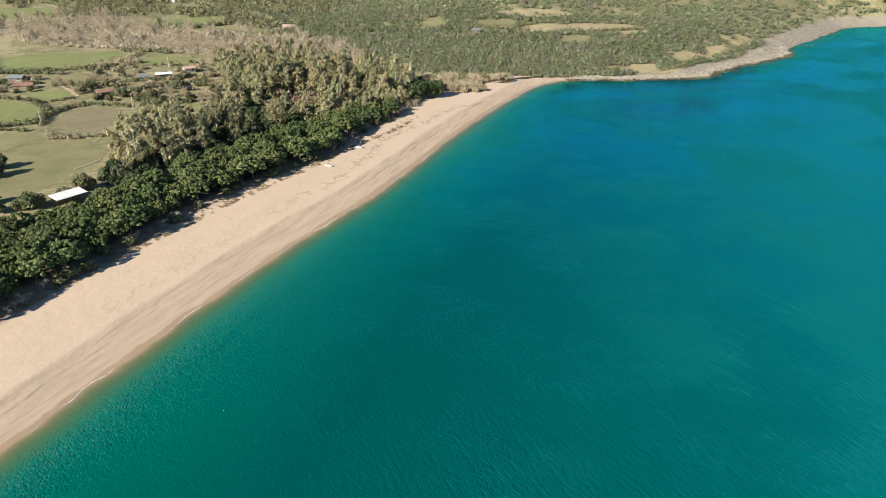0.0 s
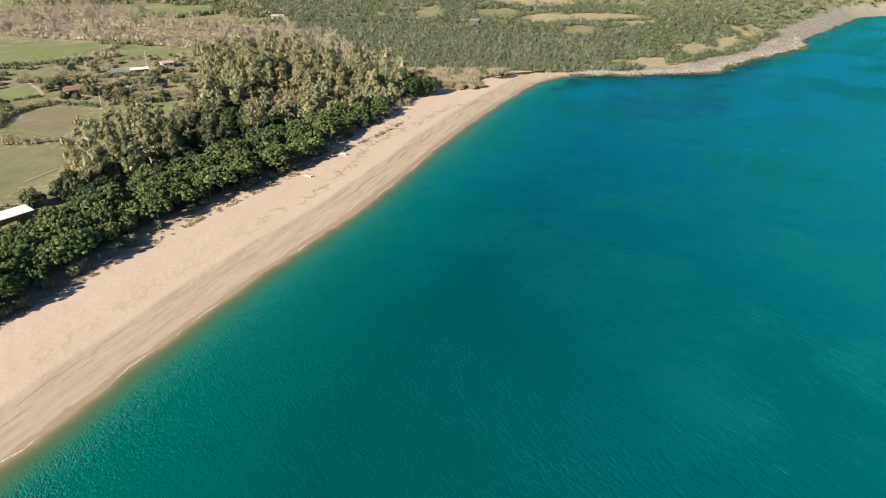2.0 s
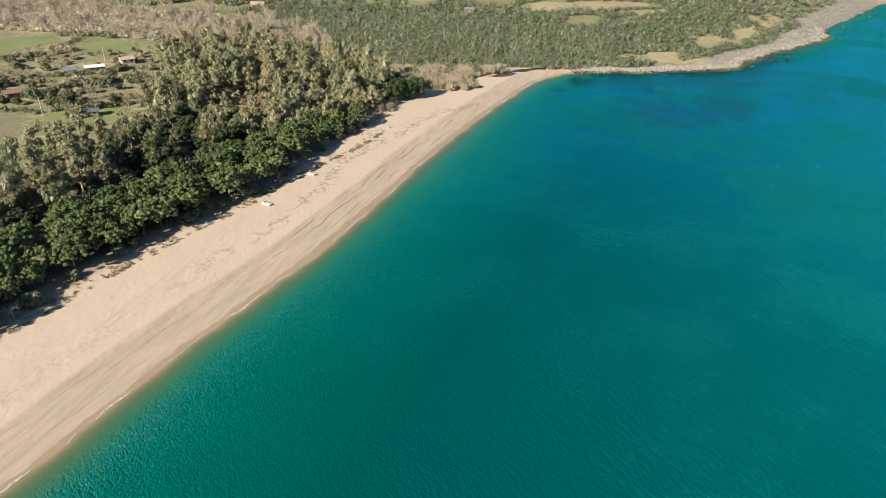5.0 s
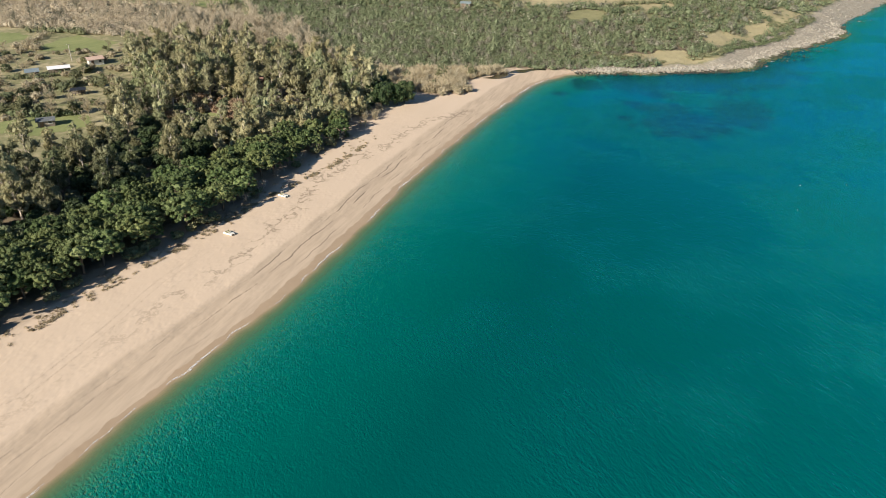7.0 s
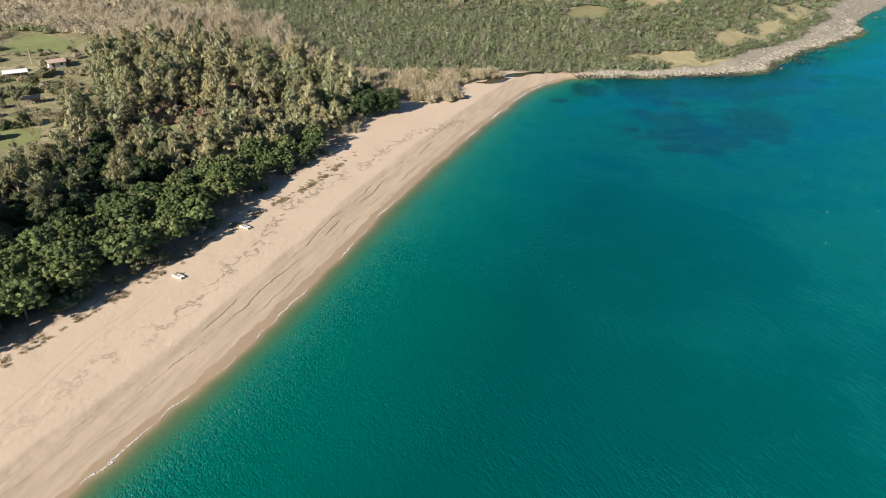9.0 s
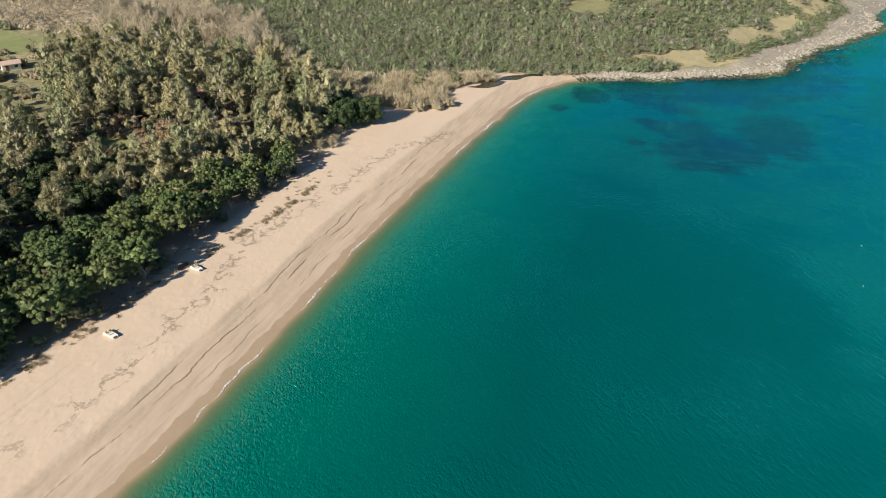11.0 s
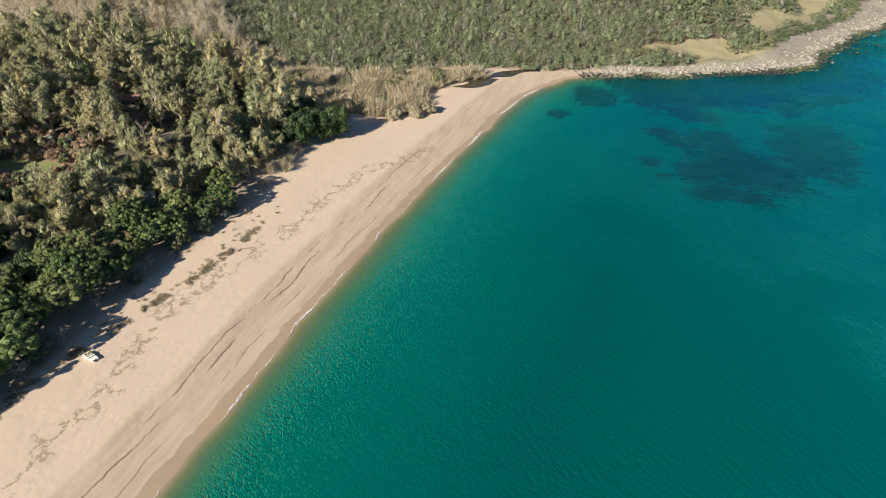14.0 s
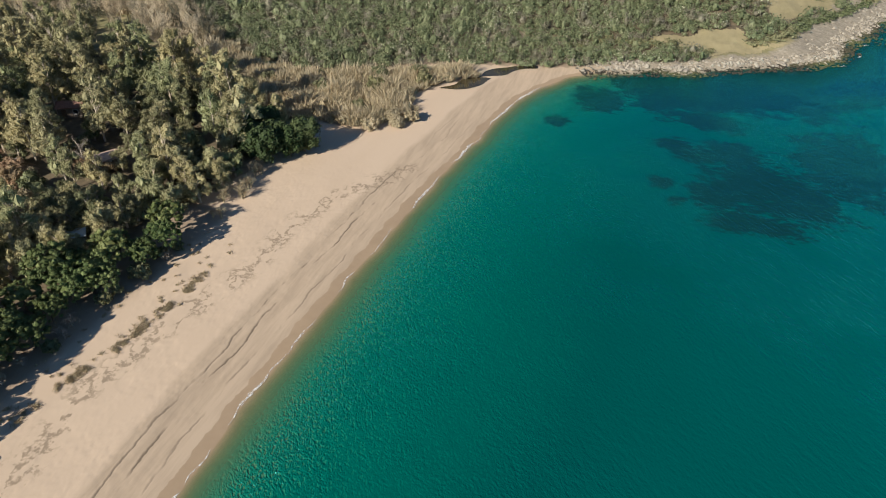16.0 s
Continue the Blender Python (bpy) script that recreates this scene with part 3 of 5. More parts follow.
for fields, key, grow in ((hill_fields, "G", 1.04), (shore_fields, "H", 1.15), (shore_fields, "I", 1.3)):
    outline, mat = fields[key]
    mx, my = np.mean(outline, axis=0)
    fields[key] = ([(mx + grow * (x - mx), my + grow * (y - my)) for x, y in outline], mat)
flat_fields = {
    "A": ([(-206, 154), (-203, 173), (-193, 179), (-182, 175), (-173, 163), (-170, 148), (-166, 129), (-165, 112), (-200, 120)], MEADOW),
    "B": ([(-220, 190), (-232, 205), (-231, 215), (-213, 216), (-202, 201), (-196, 187), (-204, 187)], PLOUGHED),
    "C": ([(-270, 208), (-265, 212), (-246, 208), (-235, 198), (-227, 187), (-236, 176), (-268, 190)], GREEN), "D": ([(-229, 172), (-221, 180), (-207, 176), (-209, 156), (-225, 160)], MEADOW),
    "E": ([(-274, 224), (-263, 237), (-250, 228), (-253, 215)], GREEN), "F": ([(-354, 280), (-349, 301), (-312, 326), (-301, 314), (-303, 260), (-320, 251)], GREEN),
    "G": ([(-284, 306), (-288, 330), (-260, 327), (-252, 306), (-278, 301)], GREEN), "H": ([(-386, 446), (-387, 478), (-359, 487), (-327, 447), (-346, 425), (-365, 421)], GREEN)}
more_fields = {
    "I": ([(-295, 420), (-281, 449), (-264, 441), (-274, 417)], GREEN), "J": ([(-295, 255), (-282, 268), (-264, 248), (-276, 240)], MEADOW), "K": ([(-440, 338), (-415, 342), (-370, 301), (-390, 288)], PASTURE),
    "L": ([(-560, 440), (-520, 480), (-470, 455), (-500, 410)], GREEN), "M": ([(-480, 520), (-440, 570), (-400, 545), (-420, 500)], MEADOW)}
for key, (outline, mat) in hill_fields.items():
    if key in "ABCDE":
        mx, my = np.mean(outline, axis=0)
        hill_fields[key] = ([(mx + 1.12 * (x - mx), my + 1.12 * (y - my)) for x, y in outline], mat)
all_fields = [*hill_fields.values(), *shore_fields.values(), *flat_fields.values(), *more_fields.values()]


# ---- the ground: one sheet from the sea bed to the far hills ----
def spaced(stops):
    """Grid lines: from stop to stop with the given step."""
    out = []
    for (a, b, s) in stops:
        out.extend(np.arange(a, b - s * 0.01, s).tolist())
    return np.array(out + [stops[-1][1]])


GX = spaced([(-4000, -1000, 500), (-1000, -500, 50), (-500, -240, 8), (-240, -130, 4), (-130, -100, 1.0), (-100, -70, 0.5), (-70, -60, 1.0), (-60, 60, 2.5), (60, 200, 5), (200, 1000, 40), (1000, 4500, 500)])
GY = spaced([(-1500, -100, 200), (-100, 40, 10), (40, 320, 2.0), (320, 420, 1.5), (420, 560, 4), (560, 900, 10), (900, 1500, 60), (1500, 4500, 500)])
X, Y = np.meshgrid(GX, GY)
Z = ground_height(X, Y)
SHORE_D, SHORE_S = shore_distance(X, Y)
ROCKY = smooth(ROCK_START - 8, ROCK_START + 10, SHORE_S)


def sheet(keep):
    """Quads of the grid whose cells are kept, and the grid points that they use."""
    ny, nx = X.shape
    idx = np.arange(nx * ny).reshape(ny, nx)
    quads = np.stack([idx[:-1, :-1], idx[:-1, 1:], idx[1:, 1:], idx[1:, :-1]], -1)[keep]
    used = np.unique(quads)
    renumber = np.zeros(nx * ny, int)
    renumber[used] = np.arange(len(used))
    return renumber[quads], used


def with_values(me, **values):
    for name, data in values.items():
        me.attributes.new(name, "FLOAT", "POINT").data.foreach_set("value", np.asarray(data, np.float32))
    return me


quads, used = sheet(np.ones((len(GY) - 1, len(GX) - 1), bool))
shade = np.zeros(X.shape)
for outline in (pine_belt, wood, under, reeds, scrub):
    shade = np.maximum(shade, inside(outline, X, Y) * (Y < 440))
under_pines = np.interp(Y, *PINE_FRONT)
# litter reaches seaward over the pines' shadow strip, darkening it further
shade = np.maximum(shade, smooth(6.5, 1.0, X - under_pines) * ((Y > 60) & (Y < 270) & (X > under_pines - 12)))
DRIFT = [(-82.6, 298), (-84.6, 292.4), (-88.6, 287), (-92, 280), (-94.2, 269.4), (-94.5, 256), (-97.5, 243), (-100.2, 224), (-98.4, 211), (-96.2, 205), (-97.4, 200), (-97.8, 197), (-96.5, 191), (-95.8, 184), (-97.1, 177), (-97.2, 170), (-98.9, 165.6), (-99.5, 150), (-101, 130), (-103, 90)]
drift_d = np.full(X.shape, 50.0)
for (ax, ay), (bx, by) in zip(DRIFT[:-1], DRIFT[1:]):
    u = np.clip(((X - ax) * (bx - ax) + (Y - ay) * (by - ay)) / ((bx - ax) ** 2 + (by - ay) ** 2), 0, 1)
    drift_d = np.minimum(drift_d, np.hypot(X - ax - u * (bx - ax), Y - ay - u * (by - ay)))
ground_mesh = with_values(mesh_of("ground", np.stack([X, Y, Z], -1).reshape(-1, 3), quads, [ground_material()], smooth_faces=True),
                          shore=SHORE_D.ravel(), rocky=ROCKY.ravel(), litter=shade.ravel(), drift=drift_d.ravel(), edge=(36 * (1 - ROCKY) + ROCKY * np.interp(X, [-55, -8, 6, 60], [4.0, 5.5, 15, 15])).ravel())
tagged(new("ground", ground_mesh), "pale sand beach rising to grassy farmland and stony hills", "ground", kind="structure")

# ---- the sea ----
def cell_low(a):
    return np.minimum(np.minimum(a[:-1, :-1], a[:-1, 1:]), np.minimum(a[1:, :-1], a[1:, 1:]))


weed = np.zeros(X.shape)
for cx, cy, rx, ry in ((-50, 352, 9, 8), (-34, 362, 11, 8), (-16, 367, 13, 10), (1, 371, 12, 14), (-23, 349, 9, 7), (-30, 333, 5, 4), (-25, 330, 7, 4.5), (-17, 332, 8, 7), (-10, 320, 14, 11), (-19, 313, 7, 6), (-3, 316, 10, 10), (-13, 304, 10, 5), (-31, 314, 3, 3), (-28, 307, 2.4, 2.2), (-58, 335, 3.6, 3.6), (7, 337, 12, 20)):
    weed = np.maximum(weed, 1.15 - np.hypot((X - cx) / rx, (Y - cy) / ry) * 0.68)
weed = np.maximum(weed, ROCKY * smooth(-52, -14, SHORE_D) * smooth(70, 15, X) * 0.9)
quads, used = sheet(cell_low(Z) < 0.3)
flat_z = np.zeros(X.size)
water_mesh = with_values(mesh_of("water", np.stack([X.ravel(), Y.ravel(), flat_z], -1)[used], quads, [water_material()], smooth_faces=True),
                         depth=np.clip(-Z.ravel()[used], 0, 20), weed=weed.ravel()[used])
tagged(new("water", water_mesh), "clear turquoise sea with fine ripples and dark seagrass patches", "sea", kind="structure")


def sheet_height(x, y):
    """The height of the ground sheet itself, between its grid points."""
    i, j = np.clip(np.searchsorted(GX, x) - 1, 0, len(GX) - 2), np.clip(np.searchsorted(GY, y) - 1, 0, len(GY) - 2)
    u, w = (x - GX[i]) / (GX[i + 1] - GX[i]), (y - GY[j]) / (GY[j + 1] - GY[j])
    return (Z[j, i] * (1 - u) + Z[j, i + 1] * u) * (1 - w) + (Z[j + 1, i] * (1 - u) + Z[j + 1, i + 1] * u) * w


# ---- fields ----
def draped(name, outline, mat, lift, label, category, kind="structure", cell=3.0):
    rng = np.random.default_rng(5)
    xs, ys = [q[0] for q in outline], [q[1] for q in outline]
    gx, gy = np.arange(min(xs) - cell, max(xs) + 2 * cell, cell), np.arange(min(ys) - cell, max(ys) + 2 * cell, cell)
    px, py = np.meshgrid(gx, gy)
    mx, my = (px[:-1, :-1] + cell / 2), (py[:-1, :-1] + cell / 2)
    keep = inside(outline, mx + 2.0 * ripple(mx, my, 4.0, 1.0), my + 2.0 * ripple(mx, my, 5.0, 2.0))
    idx = np.arange(px.size).reshape(px.shape)
    q = np.stack([idx[:-1, :-1], idx[:-1, 1:], idx[1:, 1:], idx[1:, :-1]], -1)[keep]
    use = np.unique(q)
    num = np.zeros(px.size, int)
    num[use] = np.arange(len(use))
    vx, vy = px.ravel()[use], py.ravel()[use]
    v = np.stack([vx, vy, sheet_height(vx, vy) + lift], -1)
    return tagged(new(name, mesh_of(name, v, num[q], [mat], smooth_faces=True)), label, category, kind=kind)


FIELD_WORDS = {GREEN: "bright green crop field between hedges", MEADOW: "dry olive-green meadow with mown streaks", PLOUGHED: "bare brown ploughed field", PASTURE: "straw-coloured pasture among dark scrub"}
for outline, mat in all_fields:
    draped("field", outline, mat, 0.04, FIELD_WORDS[mat], "field", cell=0.4 if max(q[1] for q in outline) < 240 else 0.8)


# ---- trees ----
def pine_tree(rng, height, spread, leaves=PINE):
    """A low umbrella-crowned pine: trunk, limbs, and a domed crown of needle clumps."""
    tree = new("pine_tree")
    lean = rng.uniform(-0.5, 0.5, 2)
    trunk = [tube([(0, 0, -0.3), (lean[0] * 0.3, lean[1] * 0.3, height * 0.3), (lean[0], lean[1], height * 0.62)], [0.20, 0.16, 0.10])]
    for a in rng.uniform(0, 6.28, 4):
        trunk.append(tube([(lean[0] * 0.4, lean[1] * 0.4, height * 0.36), (0.5 * spread * math.cos(a), 0.5 * spread * math.sin(a), height * 0.68)], [0.09, 0.04], 5))
    mesh_part("trunk", mesh_of("pine_trunk", *joined(trunk), [PINE_BARK]), tree, "brown pine trunk")
    pieces = []
    for k in range(96):
        d = ball_dirs(rng, 1, -0.38)[0]
        reach = rng.uniform(0.78, 1.04)
        c = np.array([d[0] * spread * reach, d[1] * spread * reach, height * 0.56 + d[2] * height * 0.40 * reach]) + (lean[0], lean[1], 0)
        r = rng.uniform(0.24, 0.58) * spread / 3.0
        pieces.append(lump(rng, c, r * 0.82, (1, 1, 0.85), 0.2))
        out = ball_dirs(rng, 42, -0.25)
        pieces.append(cards(rng, c + out * r * (1, 1, 0.9), out * 1.2 + (-0.05, -0.1, 0.2) + 0.3 * rng.standard_normal((42, 3)), 0.092, 0.6))
    pieces.append(lump(rng, (lean[0], lean[1], height * 0.60), spread * 0.5, (1, 1, 0.6), base=ICO2))
    mesh_part("crown", mesh_of("pine_crown", *joined(pieces), [leaves]), tree)
    return tree


def eucalyptus_tree(rng, height, spread, leaves=EUCALYPT, clumps=24, name="eucalyptus_tree"):
    """A tall, loose crown of hanging leaf masses on a pale forked trunk."""
    tree = new(name)
    trunk, pieces = [], []
    top = np.array([rng.uniform(-0.8, 0.8), rng.uniform(-0.8, 0.8), height * 0.86])
    trunk.append(tube([(0, 0, -0.4), top * (0.2, 0.2, 0.3), top * (0.6, 0.6, 0.62), top], [0.24, 0.19, 0.12, 0.04]))
    for k in range(clumps):
        h = rng.uniform(0.2, 0.98)
        wide = spread * (1.02 - 0.66 * abs(h - 0.46) - 0.55 * max(0, h - 0.7))
        a, reach = rng.uniform(0, 6.28), rng.uniform(0.25, 0.9)
        c = np.array([wide * reach * math.cos(a), wide * reach * math.sin(a), h * height]) + top * (h * 0.8, h * 0.8, 0)
        stem = top * (h * 0.6, h * 0.6, 0) + np.array([0, 0, max(0.15, h - 0.2) * height])
        trunk.append(tube([stem, (stem + c) / 2 + (0, 0, 0.2), c], [0.07, 0.05, 0.02], 4))
        r = rng.uniform(0.75, 1.35) * (1.25 - 0.45 * h) * spread / 2.7
        tall = rng.uniform(0.95, 1.45)
        pieces.append(lump(rng, c, r * 0.46, (1, 1, tall), 0.3))
        for j in range(5):
            d = ball_dirs(rng, 1, -0.6)[0]
            cc = c + d * r * (0.72, 0.72, 0.72 * tall)
            out = ball_dirs(rng, 42, -0.7)
            pieces.append(lump(rng, cc, r * 0.2, (1, 1, 0.9), 0.25))
            pieces.append(cards(rng, cc + out * r * 0.46 * rng.uniform(0.5, 1.25, (42, 1)), out * 0.8 + d * 0.5 + (-0.1, -0.15, 0.15) + 0.45 * rng.standard_normal((42, 3)), 0.14, 0.5))
    mesh_part("trunk", mesh_of("eucalyptus_trunk", *joined(trunk), [BARK]), tree, "pale forked trunk and limbs")
    mesh_part("crown", mesh_of("eucalyptus_crown", *joined(pieces), [leaves]), tree)
    return tree


def broad_tree(rng, name, height, spread, leaves, size=0.3, clumps=40, per=22):
    """A dense, rounded, evergreen crown that reaches almost to the ground."""
    tree = new(name)
    trunk = [tube([(0, 0, -0.4), (0.1, 0.05, height * 0.3), (0.0, 0.2, height * 0.7)], [0.22, 0.17, 0.06])]
    for a in rng.uniform(0, 6.28, 4):
        trunk.append(tube([(0.05, 0, height * 0.22), (0.55 * spread * math.cos(a), 0.55 * spread * math.sin(a), height * 0.6)], [0.1, 0.03], 5))
    mesh_part("trunk", mesh_of(name + "_trunk", *joined(trunk), [PINE_BARK]), tree, "dark trunk and limbs")
    pieces = [lump(rng, (0, 0, height * 0.52), spread * 0.7, (1, 1, 0.55 * height / spread), base=ICO2)]
    for k in range(clumps):
        d = ball_dirs(rng, 1, -0.75)[0] * rng.uniform(0.7, 1.08)
        c = np.array([d[0] * spread, d[1] * spread, height * (0.52 + 0.44 * d[2])])
        r = rng.uniform(0.22, 0.38) * spread
        pieces.append(lump(rng, c, r * 0.65))
        out = ball_dirs(rng, per, -0.6)
        pieces.append(cards(rng, c + out * r, out + (0, 0, 0.25) + 0.35 * rng.standard_normal((per, 3)), size))
    mesh_part("crown", mesh_of(name + "_crown", *joined(pieces), [leaves]), tree)
    return tree


def bare_tree(rng, height, spread, mat=TWIG, twigs=260, name="bare_tree", thick=0.025):
    """A leafless winter tree: trunk, limbs and a haze of twigs."""
    tree = new(name)
    limbs, fine = [tube([(0, 0, -0.3), (0.1, 0, height * 0.4), (0, 0.1, height * 0.9)], [0.17, 0.11, 0.03], 5)], []
    for k in range(16):
        h, a = rng.uniform(0.18, 0.75), rng.uniform(0, 6.28)
        tip = np.array([spread * math.cos(a) * rng.uniform(0.4, 1), spread * math.sin(a) * rng.uniform(0.4, 1), height * min(1.0, h + rng.uniform(0.15, 0.4))])
        foot = np.array([0.05, 0.02, h * height])
        limbs.append(tube([foot, (foot + tip) / 2 + (0, 0, 0.25), tip], [0.06, 0.04, 0.015], 4))
        n = twigs // 16
        at = foot + (tip - foot) * rng.uniform(0.3, 1.0, (n, 1)) + rng.standard_normal((n, 3)) * 0.25
        way = (tip - foot) / np.linalg.norm(tip - foot) + rng.standard_normal((n, 3)) * 0.5 + (0, 0, 0.5)
        way /= np.linalg.norm(way, axis=1, keepdims=True)
        side = np.cross(way, rng.standard_normal((n, 3)))
        side /= np.linalg.norm(side, axis=1, keepdims=True)
        long = rng.uniform(0.4, 1.0, (n, 1)) * height / 8
        v = np.stack([at - side * thick, at + side * thick, at + way * long], 1).reshape(-1, 3)
        fine.append((v, np.arange(3 * n).reshape(-1, 3)))
    mesh_part("trunk", mesh_of(name + "_trunk", *joined(limbs), [mat]), tree, "grey trunk and limbs")
    mesh_part("crown", mesh_of(name + "_crown", *joined(fine), [mat]), tree, "leafless twigs")
    return tree


def stand(thing, x, y, turn, size, sink=0.0):
    return Matrix.Translation((x, y, drop_of(x, y) - sink)) @ Matrix.Rotation(turn, 4, "Z") @ Matrix.Diagonal((size[0], size[0], size[1], 1))


def plant(kinds, places, rng, low, high, label, category, group, sink=0.0, fresh=True):
    """Puts copies of the model trees at the places; each model itself takes one place."""
    waiting = list(kinds) if fresh else []
    for i, (x, y) in enumerate(places):
        s = rng.uniform(low, high)
        m = stand(None, x, y, rng.uniform(0, 6.28), (s * rng.uniform(0.92, 1.08), s), sink)
        if waiting:
            ob = waiting.pop()
            ob.matrix_basis = m
        else:
            model = kinds[rng.integers(len(kinds))]
            kept = model.matrix_basis.copy()
            model.matrix_basis = Matrix.Identity(4)
            ob = copy_thing(model, m)
            model.matrix_basis = kept
        tagged(ob, label, category, group)


rng = np.random.default_rng(11)
px, py = scatter(rng, pine_belt, 4.4, 0.34)
px, py = np.append(px, (-109.6, -110.2, -112.8)), np.append(py, (254.2, 249.6, 258.2))
plant([pine_tree(rng, 6.6, 3.0) for _ in range(7)], list(zip(px, py)), rng, 0.7, 1.26, "low umbrella pine with a dense dark green crown behind the beach", "pine tree", "pine belt along the beach")

rng = np.random.default_rng(12)
# in front of the clearing, added dark-leaved shrubs stand in for deep shade
deep_shade = [(-168, 239), (-146, 241), (-134, 238), (-122, 225), (-127, 214), (-137, 208), (-158, 214), (-172, 226)]
px, py = scatter(rng, wood, 6.8, 0.42)
keep = ~inside(clearing, px, py) & ~inside(gap, px, py) & ~inside(hut_gap, px, py) & ~(inside(deep_shade, px, py) & (np.arange(len(px)) % 2 > 0))
px, py = np.append(px[keep], (-172, -176, -181, -168, -178, -185, -172)), np.append(py[keep], (271, 277, 268, 276, 285, 275, 283))
near = list(zip(px, py))
tall_ones = [eucalyptus_tree(rng, 12.4, 3.1) for _ in range(7)]
mixed_ones = [eucalyptus_tree(rng, 10.6, 3.1, EUCALYPT_GREY) for _ in range(3)]
# darker grey crowns are likelier in these outlines, deepening the belt's shade by colour
shaded = [(-142, 176), (-128, 205), (-118, 245), (-109, 276), (-115, 282), (-136, 250), (-149, 214), (-158, 194), (-150, 180)]
pick = rng.random(len(near)) + 0.5 * inside(shaded, px, py) + 0.6 * inside([(-138, 182), (-128, 205), (-131, 236), (-144, 241), (-158, 226), (-168, 200), (-156, 184)], px, py)
# the trees stand lower in front of the clearings
lower = inside([(-172, 205), (-150, 200), (-136, 226), (-132, 246), (-140, 250), (-158, 238), (-172, 242)], px, py) | inside([(-146, 250), (-132, 248), (-124, 258), (-130, 268), (-140, 266)], px, py)
for tall_here, low, high in ((~lower, 0.78, 1.25), (lower, 0.6, 0.85)):
    plant(tall_ones, [q for q, u, v in zip(near, pick, tall_here) if u < 0.72 and v], rng, low, high, "tall eucalyptus with a loose olive-brown crown in the wood", "eucalyptus tree", "eucalyptus wood", fresh=tall_here is not lower)
    plant(mixed_ones, [q for q, u, v in zip(near, pick, tall_here) if u >= 0.72 and v], rng, low * 0.86, high * 0.9, "grey-green eucalyptus with a loose crown in the wood", "eucalyptus tree", "eucalyptus wood", fresh=tall_here is not lower)
# brown undergrowth in the gaps of the wood
gx, gy = scatter(rng, clearing, 4.2)
hx, hy = scatter(rng, gap, 4.0)
lawn = [(-168, 248), (-151, 249), (-149, 255), (-167, 255)]
brush = [q for q in zip(np.concatenate([gx, hx]), np.concatenate([gy, hy])) if not inside(lawn, *q)]
plant([broad_tree(rng, "undergrowth_bush", 2.2, 1.5, TWIG, 0.26, 20, 18) for _ in range(2)], brush[::4], rng, 0.6, 1.3, "dry brown bush in a gap of the wood", "bush", "bushes in the gaps of the wood")
plant([broad_tree(rng, "undergrowth_bush", 2.8, 1.6, OLIVE, 0.26, 20, 18) for _ in range(2)], brush[2::4], rng, 0.6, 1.4, "grey-green bush in a gap of the wood", "bush", "bushes in the gaps of the wood")
lx, ly = scatter(rng, [(-172, 205), (-150, 200), (-136, 226), (-132, 246), (-140, 250), (-158, 238), (-172, 242)], 5.0)
dark_here = inside(deep_shade, lx, ly) & (np.arange(len(lx)) % 3 > 0)
plant([broad_tree(rng, "evergreen_shrub", 4.2, 2.1, PINE_DARK, 0.22, 40, 26) for _ in range(2)], list(zip(lx[dark_here], ly[dark_here])), rng, 0.6, 1.2, "shrub in front of the clearing, its dark green leaves standing in for shade", "shrub", "shrubs under the wood")
plant([broad_tree(rng, "young_eucalyptus", 4.4, 2.1, OLIVE, 0.22, 40, 26) for _ in range(3)], list(zip(lx[~dark_here], ly[~dark_here])), rng, 0.6, 1.15, "young bushy grey-green eucalyptus in front of the clearing", "eucalyptus tree", "young growth under the wood")
plant([broad_tree(rng, "russet_bush", 2.4, 1.8, RUSSET, 0.2, 24, 24) for _ in range(2)], brush[1::2], rng, 0.7, 1.4, "dry russet-brown bush in a clearing of the wood", "bush", "bushes in the gaps of the wood")
# lower, darker growth along the landward edge of the pines and under the tall trees; its dark leaves deepen the shade
# there
px, py = scatter(rng, under, 4.0)
low_growth = list(zip(px, py))
plant([broad_tree(rng, "young_eucalyptus", 4.4, 2.0, OLIVE, 0.22, 40, 26) for _ in range(3)], [q for q in low_growth[::5] if q[1] < 226], rng, 0.7, 1.25, "young bushy eucalyptus at the edge of the wood", "eucalyptus tree", "young growth under the wood")
plant([broad_tree(rng, "evergreen_shrub", 3.8, 2.2, PINE_DARK) for _ in range(3)], [q for q in low_growth[1::3] if q[1] < 226], rng, 0.7, 1.2, "shrub at the edge of the wood, its dark green leaves deepening the shade", "shrub", "shrubs under the wood")
fx, fy = scatter(rng, wood, 6.6, 0.45)
ok = ~inside(clearing, fx, fy) & ~inside(gap, fx, fy) & ~inside(hut_gap, fx, fy) & (fy > 215) & ~inside(deep_shade, fx, fy)
plant([eucalyptus_tree(rng, 5.2, 2.4, EUCALYPT_GREY if k else EUCALYPT, 13, "low_eucalyptus") for k in range(3)], list(zip(fx[ok], fy[ok])), rng, 0.6, 1.1, "low bushy eucalyptus growing under the tall trees", "eucalyptus tree", "young growth under the wood")
plant([eucalyptus_tree(rng, 6.4, 2.5, clumps=18, name="young_eucalyptus") for _ in range(3)], [q for q in low_growth[::2] if q[1] >= 226] + [(-115, 264), (-113.5, 269), (-117, 270), (-112.5, 274.5), (-117, 277), (-113, 280), (-119, 263)], rng, 0.75, 1.2, "young olive-brown eucalyptus at the edge of the wood", "eucalyptus tree", "young growth under the wood")
